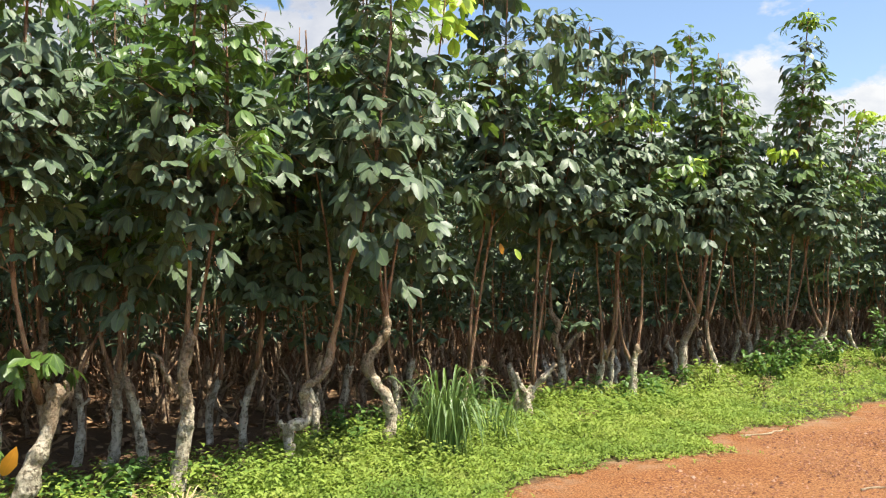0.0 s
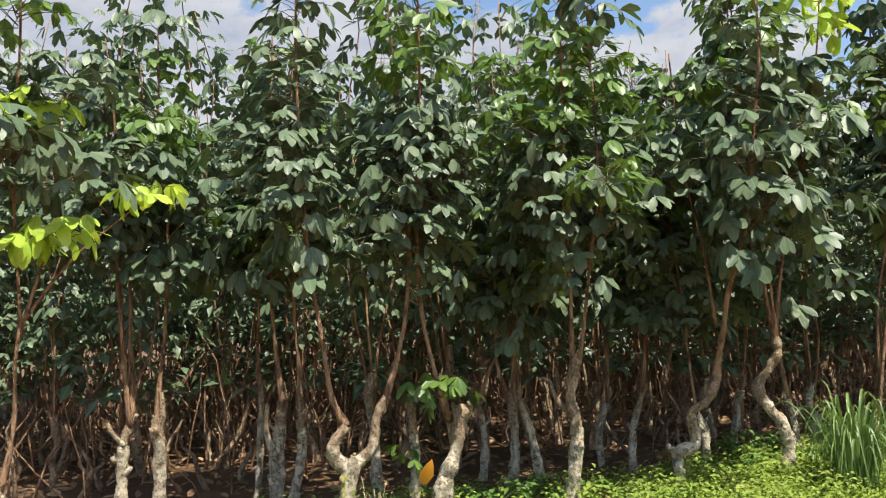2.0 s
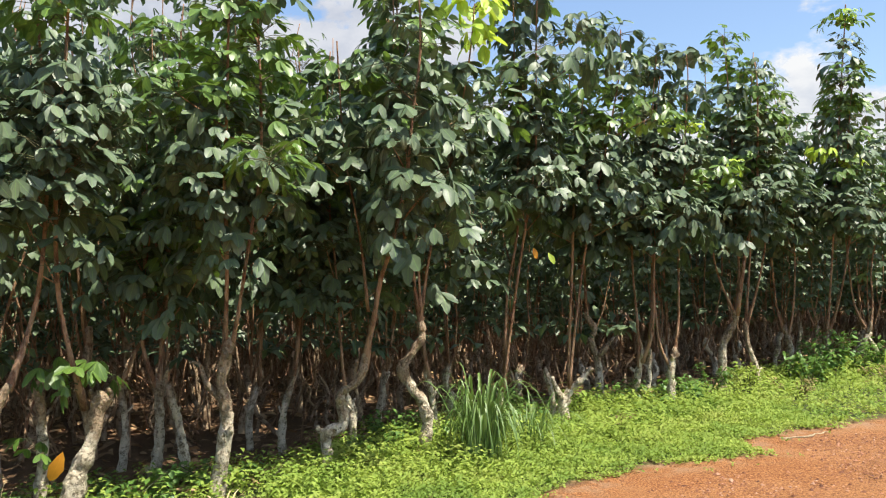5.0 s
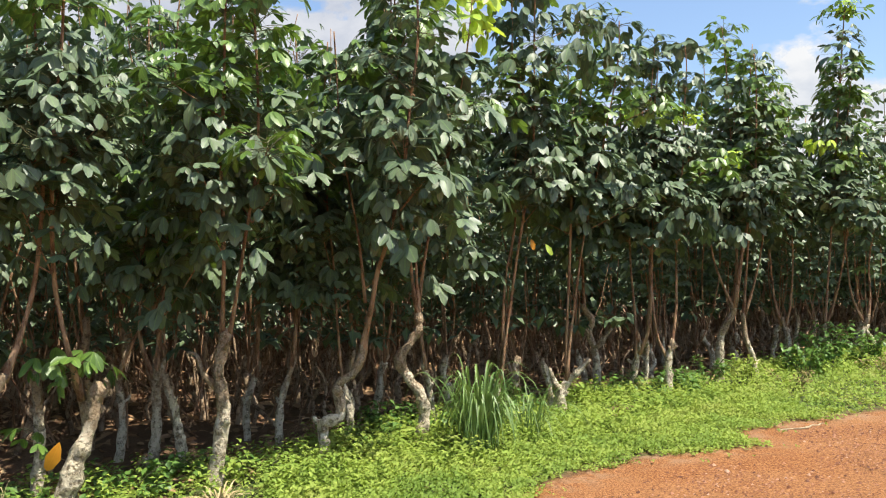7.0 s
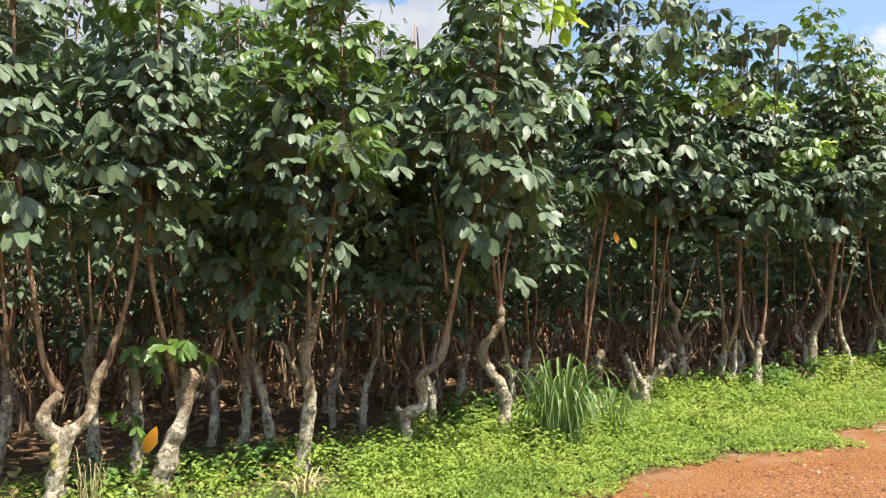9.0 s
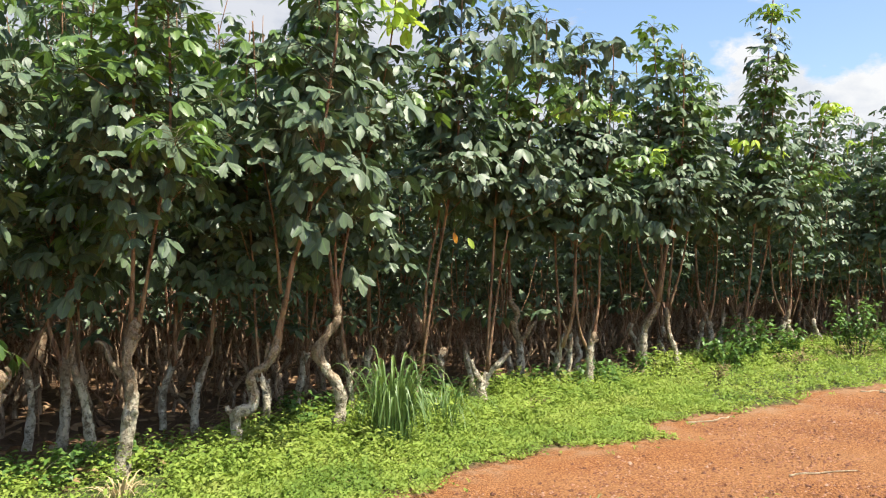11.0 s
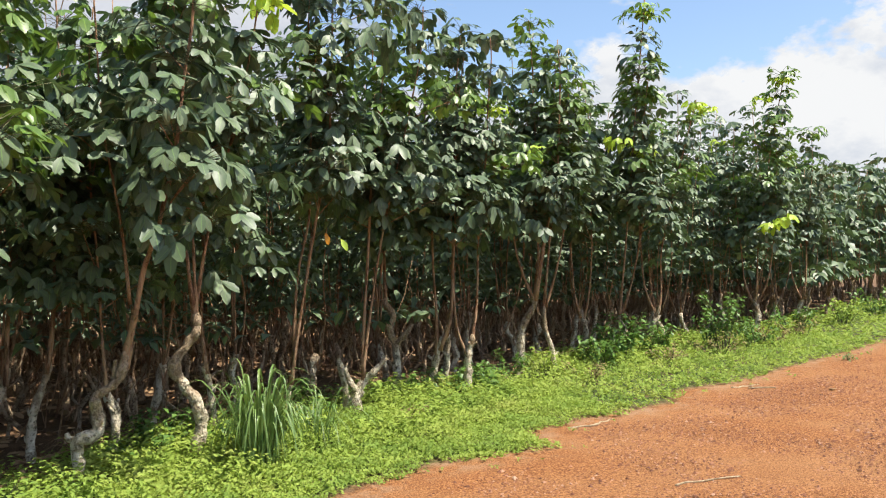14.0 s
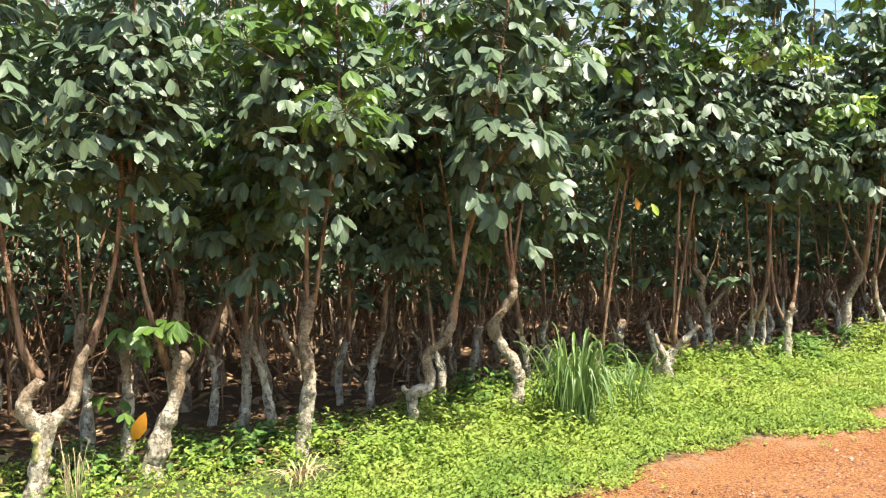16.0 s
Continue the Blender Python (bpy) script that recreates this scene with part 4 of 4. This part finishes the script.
def build_weeds():
    gen = np.random.default_rng(5)
    rng = random.Random(5)

    def keep(q):
        e, l = beside(q, EDGE), beside(q, LINE)
        rough = np.array([noise.noise(Vector((p[0] * 2.2, p[1] * 2.2, 0))) for p in q])
        fade = gen.uniform(0, 1, len(q))
        deep = np.where(q[:, 0] < -1.2, 0.5, 0.35)
        thin = (q[:, 0] < -1.2) & (l < 0.95) & (gen.uniform(0, 1, len(q)) < 0.86)
        straw = ~thin & (np.hypot(q[:, 0] + 1.42, q[:, 1] - 5.10) > 0.17)
        fringe = e < -0.45 * gen.uniform(0, 1, len(q)) ** 2 + 0.16 * rough + 0.02 + 0.3 * (gen.uniform(0, 1, len(q)) > 0.985)
        return straw & fringe & (l > -deep - 0.4 * fade ** 2 + 0.3 * rough) & (fade < 1.15 + 0.8 * rough)

    for box, count, scale in (((-3.4, 3.0, 3.2, 9.5), 35000, 0.80), ((3.0, 9.0, 7.5, 15.5), 7500, 1.2), ((8.0, 22.0, 11.5, 26.0), 2600, 2.1), ((-7.0, -1.0, -4.0, 3.2), 3000, 1.3)):
        fol = Foliage(WEED_LEAF)
        spots = scatter(gen, count, box, keep)
        arr = np.array(spots)
        edge = -beside(arr, EDGE)
        for (x, y), e in zip(spots, edge):
            mound = max(noise.noise(Vector((x * 2.6, y * 2.6, 3))) + 0.6 * noise.noise(Vector((x * 6.5, y * 6.5, 8))), -0.25)
            tall = min(0.02 + 0.06 * e, 0.065) * rng.uniform(0.5, 1.3) * (1 + 1.2 * mound)
            lx, ly = rng.uniform(-0.03, 0.03), rng.uniform(-0.03, 0.03)
            for k in range(4):
                u = (k + 0.7) / 4
                az = k * 2.4 + rng.uniform(-0.4, 0.4)
                pitch = rng.uniform(-0.35, 1.1)
                d = (math.cos(az) * math.cos(pitch), math.sin(az) * math.cos(pitch), math.sin(pitch))
                fol.add((x + lx * u, y + ly * u, tall * u), d, (rng.uniform(-0.7, 0.7), rng.uniform(-0.7, 0.7), 1), rng.uniform(0.018, 0.042) * scale, rng.uniform(0.9, 1.2))
        tall_spots = scatter(gen, count // 18, box, lambda q: keep(q) & (beside(q, LINE) < 0.9) & (np.hypot(q[:, 0] - 0.72, q[:, 1] - 7.8) > 0.5) & (gen.uniform(0, 1, len(q)) < 0.9 - 0.7 * np.clip(beside(q, LINE), 0, 1)))
        for x, y in tall_spots:
            tall, a0 = rng.uniform(0.07, 0.21), rng.uniform(0, 6.3)
            lx, ly = rng.uniform(-0.07, 0.07), rng.uniform(-0.07, 0.07)
            for k in range(14):
                u = (k + 2) / 15
                az, pitch = a0 + k * 2.4, rng.uniform(-0.5, 0.5)
                d = (math.cos(az) * math.cos(pitch), math.sin(az) * math.cos(pitch), math.sin(pitch))
                r = 0.03 * (1.2 - u)
                fol.add((x + lx * u + r * d[0], y + ly * u + r * d[1], tall * u), d, (rng.uniform(-0.4, 0.4), rng.uniform(-0.4, 0.4), 1), rng.uniform(0.035, 0.065) * scale, 0.9)
        tagged(new("weeds", fol.mesh("weeds", WEED)), "bright green low weeds carpeting the sunny verge", "weeds", kind="stuff")


build_weeds()
build_twigs()


def grass_clump(name, x, y, count, tall, spread, seed, mat, label, width=1.0):
    rng = random.Random(seed)
    verts, faces, uvs = [], [], []
    for _ in range(count):
        az, r = rng.uniform(0, 6.3), spread * 0.35 * rng.random() ** 0.5
        bx, by = r * math.cos(az), r * math.sin(az)
        az += rng.uniform(-0.7, 0.7)
        h = tall * rng.uniform(0.55, 1.1)
        reach = spread * rng.uniform(0.25, 1.0)
        droop = rng.uniform(0.0, 0.55)
        w = rng.uniform(0.006, 0.011) * width
        sx, sy = -math.sin(az), math.cos(az)
        n = len(verts)
        for k in range(7):
            u = k / 6
            out = reach * u ** 1.6
            z = h * (1.55 * u - (0.55 + droop) * u * u * u) - 0.01
            ww = w * (0.7 + 0.6 * u) * (1 - u ** 3) + 0.0004
            px, py = bx + out * math.cos(az), by + out * math.sin(az)
            verts += [(px - sx * ww, py - sy * ww, z + ww * 0.4), (px, py, z), (px + sx * ww, py + sy * ww, z + ww * 0.4)]
            uvs += [(0, u), (0.5, u), (1, u)]
            if k:
                q = n + 3 * (k - 1)
                faces += [(q, q + 1, q + 4, q + 3), (q + 1, q + 2, q + 5, q + 4)]
    ob = new(name, mesh_of(name, verts, faces, mat, uvs))
    ob.matrix_world = pose(x, y, 0)
    return tagged(ob, label, "grass")



def blade_mesh(rng, tall, reach, width, mat):
    """One arching blade that leans towards +x."""
    verts, faces, uvs = [], [], []
    h, droop = tall * rng.uniform(0.7, 1.1), rng.uniform(0.05, 0.85)
    for k in range(11):
        u = k / 10
        px, z = reach * u ** 1.5, h * (1.75 * u - (0.75 + droop) * u ** 3) - 0.02
        w = width * (0.6 + 0.8 * u) * (1 - u ** 3) + 0.0005
        verts += [(px, -w, z + 0.4 * w), (px, 0, z), (px, w, z + 0.4 * w)]
        uvs += [(0, u), (0.5, u), (1, u)]
        if k:
            q = 3 * (k - 1)
            faces += [(q, q + 1, q + 4, q + 3), (q + 1, q + 2, q + 5, q + 4)]
    return mesh_of("blade", verts, faces, mat, uvs)


def bladed_clump(x, y, count, tall, spread, width, seed, label, mat=None, name="grass_clump"):
    rng = random.Random(seed)
    thing = tagged(new(name), label, "grass", "grass clumps on the verge")
    thing.matrix_world = pose(x, y, 0)
    kinds = [blade_mesh(rng, tall, spread * rng.uniform(0.3, 1.0), width * rng.uniform(0.8, 1.15), mat or BLADE) for _ in range(20)]
    for _ in range(count):
        a, r, g = rng.uniform(0, 6.3), 0.32 * spread * rng.random() ** 0.5, rng.uniform(0.6, 1.08)
        ob = part_of("blade", rng.choice(kinds), thing)
        ob.matrix_basis = Matrix.LocRotScale((r * math.cos(a), r * math.sin(a), 0), Euler((rng.uniform(-0.1, 0.1), rng.uniform(-0.15, 0.1), a + rng.uniform(-0.6, 0.6))), (g, g, g))


bladed_clump(0.04, 6.44, 190, 0.70, 0.42, 0.0082, 3, "tall clump of arching green grass blades on the verge")
bladed_clump(0.40, 7.00, 60, 0.42, 0.50, 0.005, 4, "thin low clump of green grass on the verge")
for gx, gy, n, h, s in ((1.12, 4.55, 230, 0.12, 0.20), (0.96, 4.58, 150, 0.08, 0.16), (1.28, 4.53, 120, 0.08, 0.15), (2.44, 4.36, 200, 0.10, 0.25), (2.72, 4.32, 150, 0.09, 0.2)):
    grass_clump("grass_tuft", gx, gy, n, h, s, int(gx * 100), BLADE, "short green grass tuft growing in the gravel road", 0.45)
bladed_clump(-1.42, 5.10, 60, 0.13, 0.26, 0.005, 9, "small tuft of dry yellow straw on the verge", STRAW, "straw_tuft")


bladed_clump(-2.46, 4.60, 30, 0.42, 0.2, 0.0018, 12, "thin dry grass stalks beside the forked stump", STRAW, "straw_tuft")
bladed_clump(-1.20, 7.05, 80, 0.26, 0.34, 0.004, 13, "withered brown grass heap under the trees", LITTER, "straw_tuft")


def bush(x, y, tall, wide, seed, size, count, mat=None, label=""):
    rng = random.Random(seed)
    thing = tagged(new("bush"), label or "leafy green shrub growing at the foot of the trees", "bush", "shrubs along the verge")
    thing.matrix_world = pose(x, y, 0)
    fol = Foliage(WEED_LEAF if size < 0.07 else LEAFLET_FAR)
    pieces = []
    for _ in range(max(count // 26, 2)):
        az, r, h = rng.uniform(0, 6.3), wide * rng.random() ** 0.6, tall * rng.uniform(0.5, 1.1)
        ex, ey = r * math.cos(az), r * math.sin(az)
        pieces.append(tube(curve_through([(ex * 0.25, ey * 0.25, -0.02, 0.007), (ex * 0.55, ey * 0.55, h * 0.5, 0.005), (ex, ey, h, 0.002)], 3), False, 4))
        for k in range(26):
            u = rng.uniform(0.3, 1.0)
            a, p = rng.uniform(0, 6.3), rng.uniform(-0.7, 0.4)
            q = 0.25 + 0.75 * u
            fol.add((ex * q + rng.uniform(-0.06, 0.06), ey * q + rng.uniform(-0.06, 0.06), h * u + rng.uniform(-0.03, 0.03)), (math.cos(a) * math.cos(p), math.sin(a) * math.cos(p), math.sin(p)), (rng.uniform(-0.4, 0.4), rng.uniform(-0.4, 0.4), 1), size * rng.uniform(0.7, 1.25), 1.2)
    for v, f in pieces:
        part_of("stem", mesh_of("stem", v, f, TWIG), thing)
    part_of("foliage", fol.mesh("foliage", mat or BUSH), thing)
    return thing


for bx, by, bt, bw, bs, bn, mat in (
        (4.35, 11.3, 0.60, 0.42, 0.085, 420, BUSH), (3.9, 10.7, 0.42, 0.35, 0.075, 260, BUSH), (5.2, 12.0, 0.45, 0.4, 0.08, 300, BUSH), (6.2, 12.1, 0.80, 0.42, 0.075, 520, BUSH),
        (6.9, 12.4, 0.4, 0.4, 0.07, 260, BUSH), (3.0, 10.0, 0.34, 0.4, 0.06, 300, WEED), (2.1, 9.3, 0.28, 0.4, 0.065, 260, BUSH), (1.3, 8.9, 0.25, 0.35, 0.06, 220, BUSH),
        (1.40, 8.35, 0.15, 0.3, 0.055, 200, WEED), (-0.75, 6.75, 0.2, 0.35, 0.06, 260, BUSH), (-0.2, 7.2, 0.24, 0.3, 0.06, 220, BUSH), (-1.7, 5.9, 0.17, 0.4, 0.055, 260, BUSH),
        (-2.1, 5.35, 0.16, 0.45, 0.055, 280, BUSH), (-2.7, 5.0, 0.16, 0.4, 0.055, 240, BUSH), (8.6, 14.2, 0.5, 0.5, 0.08, 300, BUSH), (10.2, 15.3, 0.5, 0.5, 0.08, 300, WEED), (12.5, 17.4, 0.6, 0.6, 0.09, 300, BUSH),
        (-1.35, 5.75, 0.14, 0.35, 0.05, 220, WEED), (4.9, 10.9, 0.26, 0.4, 0.045, 200, DRYWEED), (5.9, 11.6, 0.28, 0.45, 0.045, 220, DRYWEED), (7.2, 12.6, 0.32, 0.5, 0.05, 240, DRYWEED), (8.3, 13.5, 0.35, 0.5, 0.05, 220, DRYWEED), (3.4, 9.7, 0.2, 0.35, 0.04, 160, DRYWEED), (1.15, 7.7, 0.2, 0.2, 0.03, 90, DRYWEED), (-0.75, 7.2, 0.28, 0.4, 0.06, 260, BUSH), (0.25, 7.5, 0.26, 0.35, 0.06, 240, BUSH), (0.45, 8.5, 0.3, 0.45, 0.06, 260, BUSH), (1.1, 8.7, 0.28, 0.35, 0.06, 220, WEED), (1.75, 9.0, 0.3, 0.35, 0.06, 240, BUSH), (2.45, 9.9, 0.32, 0.4, 0.06, 260, BUSH), (7.28, 10.80, 0.09, 0.06, 0.04, 60, BUSH), (2.02, 4.5, 0.17, 0.03, 0.035, 40, WEED), (0.2, 4.55, 0.10, 0.06, 0.035, 60, WEED)):
    bush(bx, by, bt, bw, int(bx * 31 + by * 17), bs, bn, mat, "small green weed sprouting in the gravel road" if bw < 0.1 else "dry brownish weeds withering on the verge" if mat is DRYWEED else "")


# ---- loose things on the ground ----
def fallen_stick(x, y, turn, long, r, seed):
    rng = random.Random(seed)
    pts = [(long * (k / 5 - 0.5), rng.uniform(-0.02, 0.02), r * 0.6 + rng.uniform(0, 0.006), r * (1.1 - 0.1 * k)) for k in range(6)]
    v, f = tube(curve_through(pts, 3), True, 6, 0.3, seed)
    ob = new("fallen_stick", mesh_of("fallen_stick", v, f, STICK))
    ob.matrix_world = pose(x, y, -0.022, 0, 0, turn)
    tagged(ob, "dry pale fallen stick lying on the red gravel", "stick", "sticks on the road")


for sx_, sy_, turn, long, r in ((2.79, 5.62, 12, 0.50, 0.007), (4.88, 9.02, 20, 0.4, 0.010), (5.0, 8.9, -10, 0.28, 0.010), (2.58, 7.36, 20, 0.32, 0.009), (2.80, 7.52, 35, 0.3, 0.007)):
    fallen_stick(sx_, sy_, turn, long, r, int(long * 90 + sx_ * 10))


def build_litter():
    rng = random.Random(21)
    gen = np.random.default_rng(21)
    fol = Foliage(LEAFLET_FAR)
    for x, y in scatter(gen, 8500, (-10, 8, 3, 18), lambda q: (beside(q, LINE) < 0.1)):
        a, p = rng.uniform(0, 6.3), rng.uniform(-0.3, 0.5)
        fol.add((x, y, 0.012 + rng.uniform(0, 0.03)), (math.cos(a) * math.cos(p), math.sin(a) * math.cos(p), math.sin(p)), (rng.uniform(-0.7, 0.7), rng.uniform(-0.7, 0.7), 1), rng.uniform(0.07, 0.16), 1.0)
    tagged(new("leaf_litter", fol.mesh("leaf_litter", LITTER)), "dry brown fallen leaves covering the soil under trees", "leaves", kind="stuff")
    for x, y, a in ((0.395, 4.86, 0.3), (5.6, 8.6, 1.0)):
        one = Foliage(LEAFLET)
        one.add((0, 0, 0), (math.cos(a), math.sin(a), 0.05), (0.1, 0.2, 1), 0.15, 1.0)
        ob = new("dead_leaf", one.mesh("dead_leaf", STRAW))
        ob.matrix_world = pose(x, y, -0.006)
        tagged(ob, "dry brown fallen leaf on the gravel road", "leaf", "dead leaves on the road")


build_litter()


def build_pebbles():
    rng = random.Random(31)
    gen = np.random.default_rng(31)
    verts, faces = [], []
    for box, count, size in (((-0.6, 6.5, 3.2, 9.5), 30000, 1.0), ((3, 14, 5, 15), 12000, 1.15)):
        for x, y in scatter(gen, count, box, lambda q: beside(q, EDGE) > 0.02):
            r = rng.uniform(0.004, 0.011) * size * (1.8 if rng.random() < 0.06 else 1)
            n = len(verts)
            a = rng.uniform(0, 6.3)
            for k in range(4):
                q = r * rng.uniform(0.7, 1.2)
                verts.append((x + q * math.cos(a + k * 1.57), y + q * math.sin(a + k * 1.57), -0.024 + r * rng.uniform(0.1, 0.4)))
            verts.append((x + r * rng.uniform(-0.3, 0.3), y + r * rng.uniform(-0.3, 0.3), -0.024 + r * rng.uniform(0.7, 1.1)))
            faces += [(n, n + 1, n + 4), (n + 1, n + 2, n + 4), (n + 2, n + 3, n + 4), (n + 3, n, n + 4)]
    tagged(new("pebbles", mesh_of("pebbles", verts, faces, PEBBLE, None, False)), "small red-brown laterite pebbles scattered over the road", "gravel", kind="stuff")


build_pebbles()
